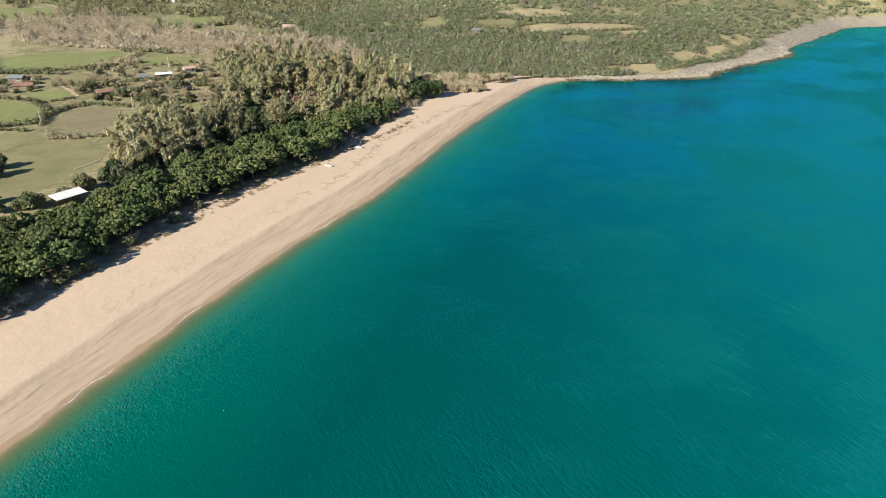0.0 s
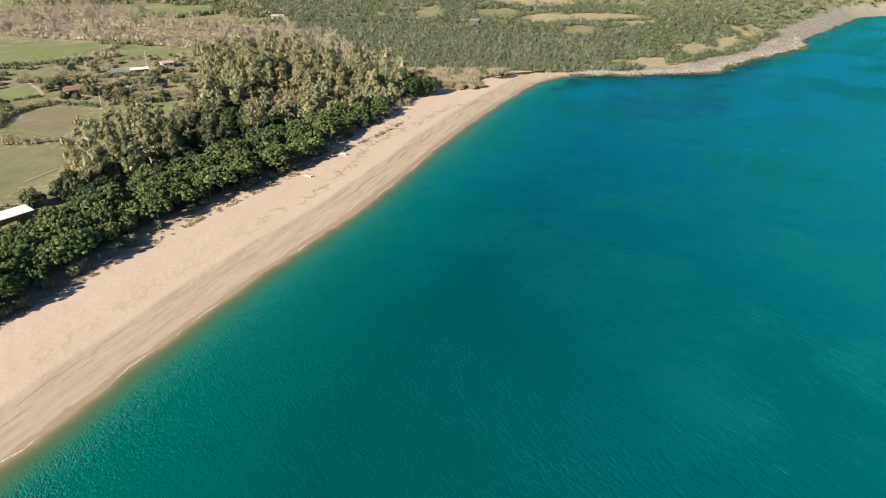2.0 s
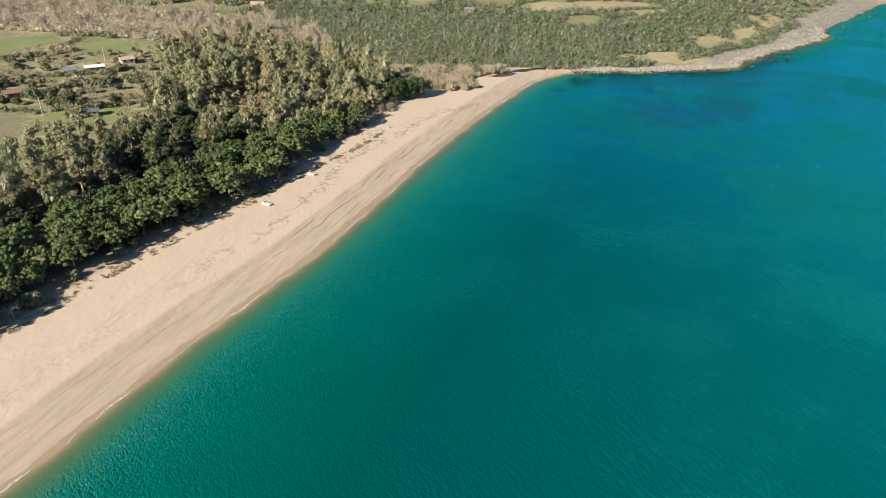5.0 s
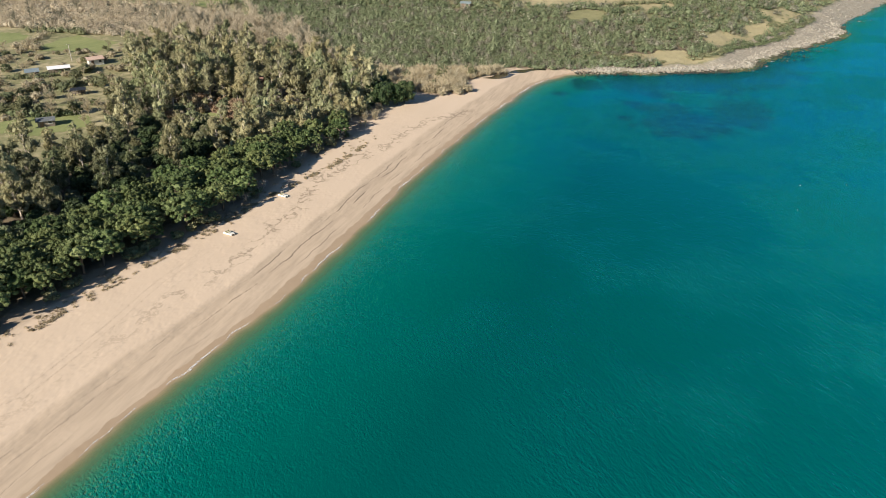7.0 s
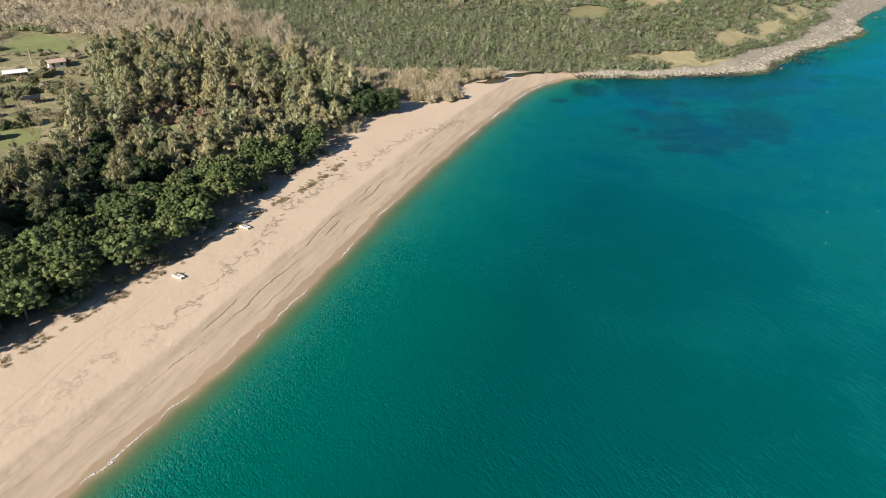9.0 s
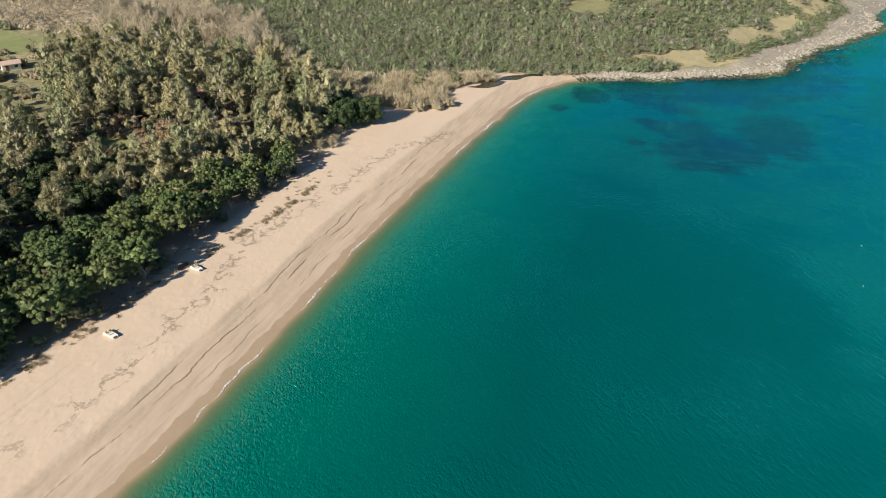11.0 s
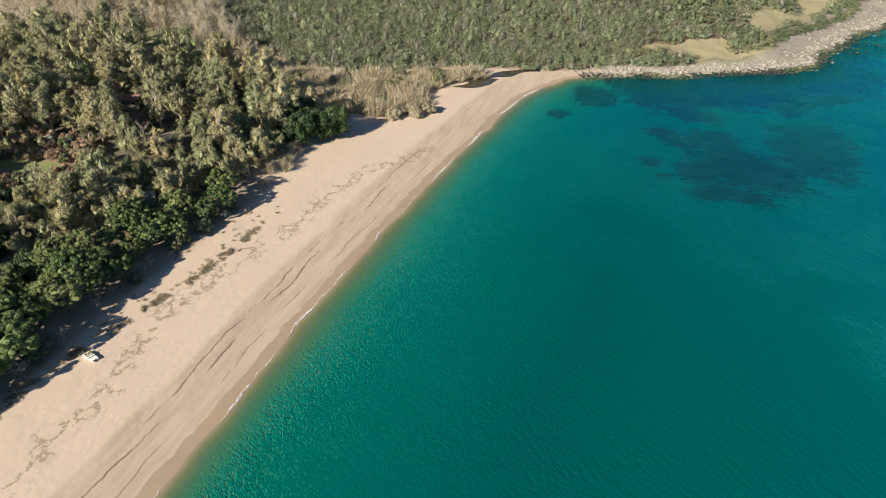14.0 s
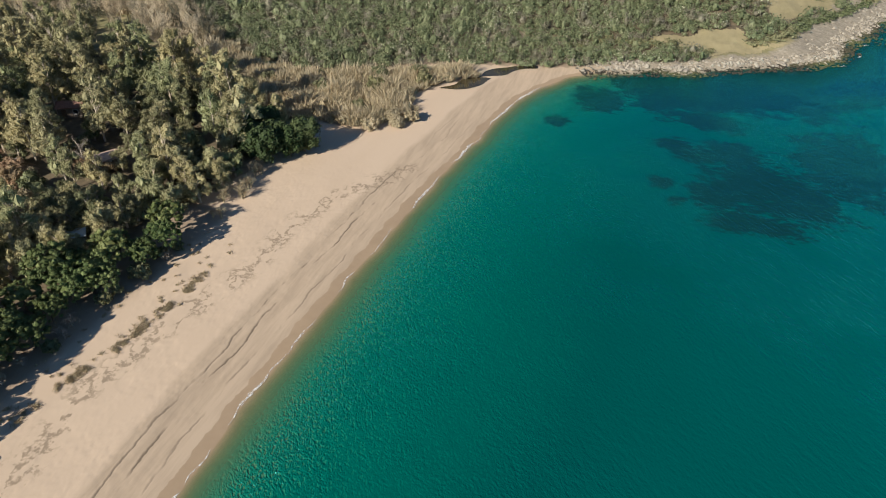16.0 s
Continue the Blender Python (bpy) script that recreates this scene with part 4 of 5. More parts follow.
plant([broad_tree(rng, "evergreen_tree", 8.0, 3.2, PINE_DARK, 0.26, 60, 26) for _ in range(2)], [(-114, 289), (-110.5, 287.5), (-111, 292.5), (-107, 292), (-105.5, 295), (-115, 295), (-118, 291)], rng, 0.85, 1.05,
      "dense dark green evergreen tree beside the beach", "tree", "dark evergreens by the beach")
plant([bare_tree(rng, 5.5, 2.6, DEAD_WOOD, 420, "dead_tree")], [(-143, 271.5)], rng, 1.0, 1.05, "leafless grey dead tree in a gap of the wood", "dead tree", "")
# pale, half-bare bushes along the front of the pines
front = [(float(np.interp(y, *PINE_FRONT)) + rng.uniform(0.6, 2.4), y) for y in rng.uniform(80, 262, 56)]
plant([bare_tree(rng, 1.9, 1.3, DEAD_WOOD, 380, "bare_bush") for _ in range(2)], front[:26], rng, 0.7, 1.3, "pale grey leafless bush in front of the pines", "bush", "bushes in front of the pines")
plant([broad_tree(rng, "coastal_bush", 1.9, 1.4, OLIVE, 0.22, 18, 20) for _ in range(2)], front[26:], rng, 0.7, 1.3, "grey-green coastal bush in front of the pines", "bush", "bushes in front of the pines")
edge = [(-110 + rng.uniform(-1, 3), y) for y in rng.uniform(264, 284, 16)]
plant([bare_tree(rng, 2.3, 1.5, TWIG, 420, "reed_clump") for _ in range(2)], edge, rng, 0.7, 1.2, "dry straw-coloured reed clump at the edge of the sand", "reeds", "reed clumps by the sand")

# bare poplars over the reeds and farmland
rng = np.random.default_rng(13)
poplars = [bare_tree(rng, 9.0, 3.0, SCRUB_GREY if k == 3 else TAN, 900, thick=0.042) for k in range(4)]
px, py = scatter(rng, tan_band, 14)
nx, ny = scatter(rng, [(-250, 330), (-232, 318), (-210, 324), (-186, 328), (-160, 323), (-140, 318), (-146, 330), (-172, 352), (-198, 376), (-240, 392)], 6.5)
spots = list(zip(px, py)) + list(zip(nx, ny))
plant(poplars, spots, rng, 0.7, 1.25, "leafless poplar with pale twigs among dry reeds", "bare tree", "bare poplars")


# ---- reeds, scrub and grass, too many to count ----
def blades(rng, x, y, height, width, lean=0.18):
    n = len(x)
    foot = np.stack([x, y, ground_height(x, y) - 0.1], -1)
    h = height * rng.uniform(0.65, 1.2, (n, 1))
    way = np.concatenate([rng.normal(0, lean, (n, 2)), np.ones((n, 1))], 1)
    a = rng.uniform(0, 6.28, n)
    side = np.stack([np.cos(a), np.sin(a), 0 * a], -1) * width * rng.uniform(0.6, 1.4, (n, 1))
    mid, tip = foot + way * h * 0.6, foot + way * h + np.concatenate([rng.normal(0, 0.12, (n, 2)), np.zeros((n, 1))], 1) * h
    v = np.stack([foot - side * 0.5, foot + side * 0.5, mid + side, tip, mid - side], 1).reshape(-1, 3)
    return v, np.arange(5 * n).reshape(-1, 5)


def bush_mass(rng, x, y, height, spread, per, size, mats, flowers=0.0):
    """Many rounded bushes in one mesh."""
    n = len(x)
    h, s = height * rng.uniform(0.6, 1.4, n), spread * rng.uniform(0.65, 1.35, n)
    g = ground_height(x, y)
    base_v, base_f = ICO1
    core = base_v[None] * np.stack([s * 0.46, s * 0.46, h * 0.36], -1)[:, None] * (1 + 0.16 * rng.standard_normal((n, len(base_v), 1)))
    core = core + np.stack([x, y, g + h * 0.36], -1)[:, None]
    core_f = (base_f[None] + (np.arange(n) * len(base_v))[:, None, None]).reshape(-1, 3)
    d = ball_dirs(rng, n * per, -0.1).reshape(n, per, 3)
    lobes = 1 + 0.22 * np.sin(5 * d[..., 0] + rng.uniform(0, 6, (n, 1))) * np.sin(5 * d[..., 1] + rng.uniform(0, 6, (n, 1)))
    at = np.stack([x, y, g + h * 0.32], -1)[:, None] + d * np.stack([s, s, h * 0.68], -1)[:, None] * lobes[..., None] * rng.uniform(0.85, 1.1, (n, per, 1))
    v, f = cards(rng, at.reshape(-1, 3), d.reshape(-1, 3) + (0, 0, 0.25) + 0.35 * rng.standard_normal((n * per, 3)), size * np.repeat(np.clip(s / s.mean(), 0.85, 1.25), per))
    pale = np.repeat(rng.random(n) < np.asarray(flowers), per) & (rng.random(n * per) < 0.3)
    faces = core_f.tolist() + (f + core.shape[0] * core.shape[1]).tolist()
    kind = np.where(rng.random(n) < 0.2, 2, 0) if len(mats) > 2 else np.zeros(n, int)
    index = np.concatenate([np.repeat(kind, len(base_f)), np.where(pale, 1, np.repeat(kind, per))])
    return np.concatenate([core.reshape(-1, 3), v]), faces, mats, index


rng = np.random.default_rng(14)
px, py = scatter(rng, reeds, 1.45)
ok = ripple(px, py, 5.0, 2.0) + rng.normal(0, 0.4, px.shape) > -0.7
px, py = px[ok], py[ok]
per = 46
tall = np.repeat(2.2 + 1.1 * ripple(px, py, 3.4, 1.0) + rng.normal(0, 0.5, px.shape), per)
bx, by = np.repeat(px, per) + rng.normal(0, 0.32, per * len(px)), np.repeat(py, per) + rng.normal(0, 0.32, per * len(px))
tagged(new("reed_bed", mesh_of("reed_bed", *blades(rng, bx, by, np.maximum(tall, 0.8)[:, None], 0.10, 0.42), [REED])), "dense bed of dry straw-coloured reeds behind the beach", "reeds", kind="stuff")
px, py = scatter(rng, reeds, 7.5, 0.45)
plant([broad_tree(rng, "marsh_bush", 2.6, 1.6, OLIVE, 0.26, 22, 18) for _ in range(2)], list(zip(px, py))[::2], rng, 0.6, 1.3, "grey-green bush among the dry reeds", "bush", "bushes among the reeds")
plant([broad_tree(rng, "grey_bush", 2.4, 1.9, TWIG, 0.2, 30, 30) for _ in range(2)], [(-97, 311), (-94, 317.5), (-90, 319), (-92, 314.5), (-103, 311), (-100.5, 312), (-96, 331), (-89.5, 345)], rng, 0.7, 1.1, "pale straw-grey bush at the edge of the sand", "bush", "grey bushes by the sand")
mx, my = scatter(rng, tan_band, 3.6)
tagged(new("thicket", mesh_of("far_thicket", *bush_mass(rng, mx, my, 2.3 * (1 + 0.45 * ripple(mx, my, 22, 1.0)), np.full(len(mx), 2.3), 54, 0.26, [TAN, TAN, SCRUB_GREY]))), "soft tan leafless thicket inland", "thicket", kind="stuff")
px, py = scatter(rng, tan_band, 1.0)
tagged(new("reed_bed", mesh_of("reed_bed_far", *blades(rng, px, py, 1.9 + 0.8 * ripple(px, py, 9.0, 1.0)[:, None], 0.09, 0.55), [TAN])),
       "wide belt of dry tan reeds and leafless thicket inland", "reeds", kind="stuff")


BLOSSOM = plain("pale_blossom", (0.40, 0.40, 0.29), 0.8, vary=0.3)


def clear_of_fields(x, y, more=()):
    ok = np.ones(len(x), bool)
    for outline in [q[0] for q in all_fields] + list(more):
        ok &= ~inside(outline, x, y)
    return ok


rng = np.random.default_rng(15)
for low_y, high_y, gap, tall, wide, per, size, name in ((320, 420, 2.2, 2.3, 1.5, 84, 0.21, "scrub"), (420, 520, 3.0, 2.4, 1.9, 50, 0.32, "scrub"), (520, 720, 5.0, 2.8, 2.6, 28, 0.56, "scrub"), (720, 1100, 9.0, 3.4, 4.2, 20, 1.0, "scrub")):
    px, py = scatter(rng, scrub, gap)
    d, along = shore_distance(px, py)
    ok = (py >= low_y) & (py < high_y) & (clear_of_fields(px, py) | (rng.random(len(px)) < 0.015)) & (d > np.where(px > -72, np.interp(px, [-8, 0, 20, 36, 46], [4.6, 12.5, 11.5, 15.5, 17]), 12))
    open_ground = 0.55 * ripple(px, py, 26, 3.0) + 0.45 * ripple(px, py, 9, 1.0)
    ok &= rng.random(len(px)) > smooth(-0.1, 0.5, open_ground) * smooth(410, 480, py) * np.maximum(smooth(-15, -45, px), smooth(540, 600, py)) * 0.9 + 0.04
    big = (0.85 + (0.5 if high_y < 600 else 0.2) * (rng.random(len(px)) < 0.25) + (0.35 if high_y < 600 else 0.1) * (rng.random(len(px)) < 0.07))[ok]
    tagged(new(name, mesh_of("scrub_bushes", *bush_mass(rng, px[ok], py[ok], tall * big * (1 + 0.25 * ripple(px[ok], py[ok], 14, 2.0)), wide * big, per, size, [MACCHIA, BLOSSOM, SCRUB_GREY], 0.30 * smooth(0.05, 0.6, ripple(px[ok], py[ok], 11, 4.0))))),
           "dense grey-green evergreen scrub with pale blossom on the hillside", "scrub", kind="stuff")


# ---- dune grass and drift on the sand ----
rng = np.random.default_rng(16)
GRASS_LINE = ([60, 87, 112, 140, 156, 164, 175, 181, 194, 207, 217, 226, 233, 241, 250, 256], [-120, -117, -116, -114, -112, -111, -109.4, -108, -107, -106.5, -103.9, -103, -101.4, -100.2, -100.3, -99.8])
ty = rng.uniform(62, 256, 1500)
tx = np.interp(ty, *GRASS_LINE) - np.abs(rng.normal(0, 1, ty.shape)) * np.interp(ty, [200, 218], [1.7, 0.55]) + rng.normal(0, 0.25, ty.shape)
keep = ripple(tx * 0, ty, 2.6, 1.0) + 0.7 * ripple(tx, ty, 1.1, 2.0) > np.interp(ty, [190, 225], [0.22, 0.0])
tx, ty = tx[keep], ty[keep]
more_y = rng.uniform(80, 262, 260)
front, line = np.interp(more_y, *PINE_FRONT) + 2, np.interp(more_y, *GRASS_LINE)
more_x = front + (line - front) * rng.random(260)
tx, ty = np.concatenate([tx, more_x]), np.concatenate([ty, more_y])
bx, by = np.repeat(tx, 22) + rng.normal(0, 0.2, len(tx) * 22), np.repeat(ty, 22) + rng.normal(0, 0.2, len(ty) * 22)
tagged(new("dune_grass", mesh_of("dune_grass", *blades(rng, bx, by, np.full((len(bx), 1), 0.36), 0.035, 0.6), [TUFT])), "low brown dune grass tufts along the top of the sand", "grass", kind="stuff")
mound = rng.random(len(tx)) < 0.4
tagged(new("dune_plants", mesh_of("dune_plants", *bush_mass(rng, tx[mound], ty[mound], np.full(mound.sum(), 0.26), np.full(mound.sum(), 0.34), 30, 0.06, [TUFT]))), "low grey-brown dune plants in a ragged line", "dune plants", kind="stuff")


# ---- rocky shore ----
def boulder_mesh(rng):
    v, f = lump(rng, (0, 0, 0.2), 1.0, (1, 0.8, 0.66), 0.13, ICO2)
    v = 0.45 * v + 0.55 * np.round(v * 1.8) / 1.8
    return mesh_of("boulder", v, f, [ROCK])


rng = np.random.default_rng(17)
stones = [boulder_mesh(rng) for _ in range(6)]
path = SHORE[ROCKS_FROM - 1:45]
seg = np.hypot(*np.diff(path, axis=0).T)
cum = np.concatenate([[0], np.cumsum(seg)])


def coast_points(rng, n, low, high, reach=1.0):
    s = rng.uniform(6, cum[-1] * reach, n)
    k = np.clip(np.searchsorted(cum, s) - 1, 0, len(seg) - 1)
    e = np.diff(path, axis=0)[k] / seg[k][:, None]
    at = path[k] + e * (s - cum[k])[:, None]
    off = rng.uniform(low, high, n)
    return at[:, 0] - e[:, 1] * off, at[:, 1] + e[:, 0] * off


bx, by = coast_points(rng, 260, -0.4, 2.8, 0.4)
for x, y in zip(bx, by):
    ob = new("boulder", stones[rng.integers(6)])
    s = rng.uniform(0.4, 1.1)
    ob.matrix_basis = Matrix.Translation((x, y, drop_of(x, y) - 0.05 * s)) @ Euler((rng.normal(0, 0.3), rng.normal(0, 0.3), rng.uniform(0, 6.28))).to_matrix().to_4x4() @ Matrix.Diagonal((s, s, s * rng.uniform(0.7, 1.1), 1))
    tagged(ob, "angular beige-grey boulder on the rocky shore", "boulder", "boulders along the rocky shore")
ax, ay = coast_points(rng, 3800, -3.4, 5.4, 0.45)
cx, cy = coast_points(rng, 2200, -1.5, 14.0)
ok = cx > 4
bx, by = np.concatenate([ax, cx[ok]]), np.concatenate([ay, cy[ok]])
# low rocks awash off the cape
for x, y, spread, n in ((30, 436, 3.0, 26), (36, 444, 2.0, 12), (43, 460, 2.2, 14), (51, 469, 2.4, 16), (60, 502, 2.6, 18), (20, 416, 1.5, 8), (82, 560, 3.0, 14)):
    bx, by = np.append(bx, rng.normal(x, spread, n)), np.append(by, rng.normal(y, spread, n))
g, s = np.maximum(ground_height(bx, by), -0.12), np.random.default_rng(3).uniform(0.16, 0.68, len(bx)) ** 1.4
pieces = [lump(rng, (x, y, z + 0.1 * q), q, (1, rng.uniform(0.6, 1), rng.uniform(0.5, 1.0)), 0.25) for x, y, z, q in zip(bx, by, g, s)]
tagged(new("shore_rocks", mesh_of("shore_rocks", *joined(pieces), [ROCK])), "band of broken beige-grey rocks along the waterline", "rocks", kind="stuff")


# ---- foam along the waterline ----
def foam_strip(rng, start, length, width):
    """A thin, broken edge of foam where a small wave runs out."""
    y = np.linspace(start, start + length, max(6, int(length / 0.35)))
    x = np.interp(y, SHORE[:ROCKS_FROM, 1], SHORE[:ROCKS_FROM, 0])
    for _ in range(12):
        x = x + 0.6 * (ground_height(x, y) - 0.02) / 0.11
    x = x + 0.15 * np.sin(y * 1.3 + start)
    w = width * np.sin(np.linspace(0.15, 3.0, len(y))) * rng.uniform(0.25, 1.2, len(y))
    verts = np.stack([np.stack([x - w / 2, y, 0 * y], -1), np.stack([x + w / 2, y, 0 * y], -1)], 1).reshape(-1, 3)
    verts[:, 2] = np.maximum(ground_height(verts[:, 0], verts[:, 1]), 0) + 0.05
    q = np.array([(2 * i, 2 * i + 1, 2 * i + 3, 2 * i + 2) for i in range(len(y) - 1)])
    return verts, q


rng = np.random.default_rng(18)
strips = [foam_strip(rng, s, rng.uniform(3, 8), rng.uniform(0.18, 0.40)) for s in np.arange(46, 340, 10.0) + rng.uniform(-3, 3, 30)]
for start, length, width in ((143, 13, 0.4), (156, 7, 0.25), (183, 12, 0.36), (210, 6, 0.5), (230, 7, 0.5), (241, 5, 0.28), (68, 10, 0.32), (92, 8, 0.32), (112, 9, 0.36), (284, 12, 0.6), (305, 12, 0.8), (326, 15, 0.7), (341, 13, 0.8)):
    strips += [foam_strip(rng, start, length, width), foam_strip(rng, start + 1, length * 0.8, width * 0.7)]
for fx, fy, turn, length, width in ((80, 562, 0.9, 6, 0.9), (85, 566, 0.7, 5, 0.7), (68, 524, 0.9, 5, 0.7), (20, 415, 0.9, 3.5, 0.8), (23, 427, 0.6, 3, 0.7), (68, 538, 1.2, 5, 0.8), (104, 616, 0.9, 6, 1.0), (14, 404, 0.5, 2.5, 0.6), (39, 457, 0.9, 4, 0.7)):
    u = np.linspace(-0.5, 0.5, 22)
    w = width * np.cos(u * 3.0) * rng.uniform(0.2, 1.0, 22) / 2
    mid = np.stack([fx + u * length * math.cos(turn), fy + u * length * math.sin(turn) + 0.3 * np.sin(u * 9)], -1)
    edge = np.stack([-np.sin(turn) * w, np.cos(turn) * w], -1)
    v = np.stack([mid - edge, mid + edge], 1).reshape(-1, 2)
    strips.append((np.concatenate([v, np.full((len(v), 1), 0.06)], 1), np.array([(2 * i, 2 * i + 1, 2 * i + 3, 2 * i + 2) for i in range(21)])))
tagged(new("foam", mesh_of("foam", *joined(strips), [FOAM])), "thin broken white foam at the edge of the sea", "foam", kind="stuff")


# ---- buildings ----
def house(name, x, y, turn, size, roof_mat, wall_mat, label, pitch=0.35, openings=2):
    """A small farm building: four walls, a gabled roof with eaves, doors and windows."""
    length, width, high = size
    home = new(name)
    home.matrix_basis = Matrix.Translation((x, y, drop_of(x, y))) @ Matrix.Rotation(radians(turn), 4, "Z")
    bm = bmesh.new()
    t = 0.25
    for lo, hi in (((-length / 2, -width / 2, -0.5), (length / 2, -width / 2 + t, high)), ((-length / 2, width / 2 - t, -0.5), (length / 2, width / 2, high)),
                   ((-length / 2, -width / 2 + t, -0.5), (-length / 2 + t, width / 2 - t, high)), ((length / 2 - t, -width / 2 + t, -0.5), (length / 2, width / 2 - t, high))):
        box(bm, lo, hi)
    rise = pitch * width / 2
    for sx in (-1, 1):
        a = [bm.verts.new((sx * length / 2 - sx * d, yy, zz)) for d in (0, t) for yy, zz in ((-width / 2, high), (width / 2, high), (0, high + rise))]
        bm.faces.new(a[:3]), bm.faces.new(a[3:])
        for i, j in ((0, 1), (1, 2), (2, 0)):
            bm.faces.new((a[i], a[j], a[j + 3], a[i + 3]))
    part("wall", bm, wall_mat, home)
    for side in (-1, 1):
        bm = bmesh.new()
        over, thick = 0.4, 0.16
        lo = [(-length / 2 - over, side * (width / 2 + over), high - pitch * over), (length / 2 + over, side * (width / 2 + over), high - pitch * over), (length / 2 + over, 0, high + rise), (-length / 2 - over, 0, high + rise)]
        v = [bm.verts.new(q) for q in lo] + [bm.verts.new((q[0], q[1], q[2] + thick)) for q in lo]
        for f in ((0, 1, 2, 3), (7, 6, 5, 4), (0, 4, 5, 1), (1, 5, 6, 2), (2, 6, 7, 3), (3, 7, 4, 0)):
            bm.faces.new([v[i] for i in f])
        bmesh.ops.recalc_face_normals(bm, faces=bm.faces)
        part("roof", bm, roof_mat, home)
    for side in (-1, 1):
        for k in range(openings):
            cx = length * ((k + 0.5) / openings - 0.5)
            bm = bmesh.new()
            if k == 0 and side < 0:
                box(bm, (cx - 0.5, side * width / 2 - 0.04, 0), (cx + 0.5, side * width / 2 + 0.04, 2.05), 0.01)
                door = part("door", bm, DOOR_WOOD, home, "brown wooden door")
                part("handle", box(bmesh.new(), (cx + 0.32, side * width / 2 - 0.09, 0.98), (cx + 0.44, side * width / 2 - 0.042, 1.02), 0.005), DARK_METAL, door, "dark metal handle")
            else:
                box(bm, (cx - 0.5, side * width / 2 - 0.04, 1.0), (cx + 0.5, side * width / 2 + 0.04, 2.0), 0.01)
                window = part("window", bm, GLASS_DARK, home, "dark window")
                face = side * (width / 2 + 0.055)
                part("sill", box(bmesh.new(), (cx - 0.6, face - 0.07, 0.92), (cx + 0.6, face + 0.07, 0.995)), WHITE, window, "pale sill")
                for lo, hi in (((cx - 0.56, 2.0), (cx + 0.56, 2.07)), ((cx - 0.57, 1.0), (cx - 0.5, 2.0)), ((cx + 0.5, 1.0), (cx + 0.57, 2.0))):
                    part("frame", box(bmesh.new(), (lo[0], face - 0.05, lo[1]), (hi[0], face + 0.02, hi[1])), WHITE, window)
    return tagged(home, label, "building")


def shed(name, x, y, turn, size, roof_mat, label, slope=0.12):
    """A long open shelter: posts, a low back wall and a single-pitch sheet roof."""
    length, width, high = size
    home = new(name)
    home.matrix_basis = Matrix.Translation((x, y, drop_of(x, y))) @ Matrix.Rotation(radians(turn), 4, "Z")
    bm = bmesh.new()
    low = high - slope * width
    v = [bm.verts.new(q) for q in ((-length / 2, -width / 2, low), (length / 2, -width / 2, low), (length / 2, width / 2, high), (-length / 2, width / 2, high))]
    v += [bm.verts.new(q.co + Vector((0, 0, 0.12))) for q in v]
    for f in ((3, 2, 1, 0), (4, 5, 6, 7), (0, 1, 5, 4), (1, 2, 6, 5), (2, 3, 7, 6), (3, 0, 4, 7)):
        bm.faces.new([v[i] for i in f])
    part("roof", bm, roof_mat, home, "flat sloping sheet roof")
    bm = bmesh.new()
    box(bm, (-length / 2 + 0.3, width / 2 - 0.5, -0.4), (length / 2 - 0.3, width / 2 - 0.3, high - 0.1))
    part("wall", bm, FARM_WALL, home, "plain back wall")
    for k in range(5):
        bm = bmesh.new()
        cx = -length / 2 + 0.4 + k * (length - 0.8) / 4
        box(bm, (cx - 0.08, -width / 2 + 0.25, -0.4), (cx + 0.08, -width / 2 + 0.41, low), 0.01)
        part("post", bm, DARK_METAL, home)
    return tagged(home, label, "shed")


shed("camp_shelter", -125, 250, 40, (3.4, 2.4, 2.1), SHEET_PALE, "small shelter with a pale blue sheet roof behind the pines")
shed("camp_shelter", -152.6, 160, 25, (4.2, 2.2, 2.3), SHEET_PALE, "small shelter with a pale roof at the edge of the wood")
shed("camp_shelter", -145.6, 148, 60, (2.4, 2.0, 2.1), SHEET_PALE, "tiny shelter with a pale sheet roof behind pines")
shed("beach_shelter", -152, 130.5, 75, (8.6, 4.2, 3.0), SHEET, "long open shelter with a white sheet roof behind the pines")
house("farmhouse", -237, 234, 60, (7, 4.4, 2.1), TILE, FARM_WALL, "low farmhouse with a red tiled roof and dark walls")
house("cottage", -238, 291, 60, (5.6, 4.2, 2.3), TILE_PALE, WHITE, "white cottage with a pale pink tiled roof")
shed("farm_shed", -240.5, 275.5, 50, (8, 3.6, 2.4), SHEET, "long low farm shed with a white sheet roof")
shed("farm_shed", -247, 269, 50, (5, 4.2, 2.2), SHEET_BLUE, "low farm shed with a blue-grey sheet roof")
house("farm_building", -295, 240, 25, (6, 4, 2.1), SHEET_BLUE, FARM_WALL, "farm building with a blue-grey sheet roof")
house("farm_building", -281, 231, 35, (8, 3.6, 1.9), TILE, FARM_WALL, "low farm building with a red roof")
house("garden_house", -196, 227, 45, (4.6, 3.4, 1.9), DARK_SHEET, FARM_WALL, "small garden house with a grey roof and walls coloured dark for shade")
shed("garden_shed", -212, 256, 45, (5, 3, 2.0), DARK_METAL, "small garden shed with a dark roof")
house("hill_hut", -131, 443, 10, (5, 3.2, 2.2), SHEET_BLUE, FARM_WALL, "small hut with a grey roof in the hillside scrub")
house("wood_cabin", -162, 289, 30, (5, 3.6, 2.6), TILE, FARM_WALL, "small cabin with a dull red roof in the wood")
house("wood_cabin", -138.5, 273, 60, (4.5, 3.2, 2.4), TILE_PALE, WHITE, "small cabin with a pale pink roof among the trees")
house("villa", -266, 436, 20, (8, 5, 3.0), TILE_PALE, WHITE, "white villa with a pale roof beyond the reeds")
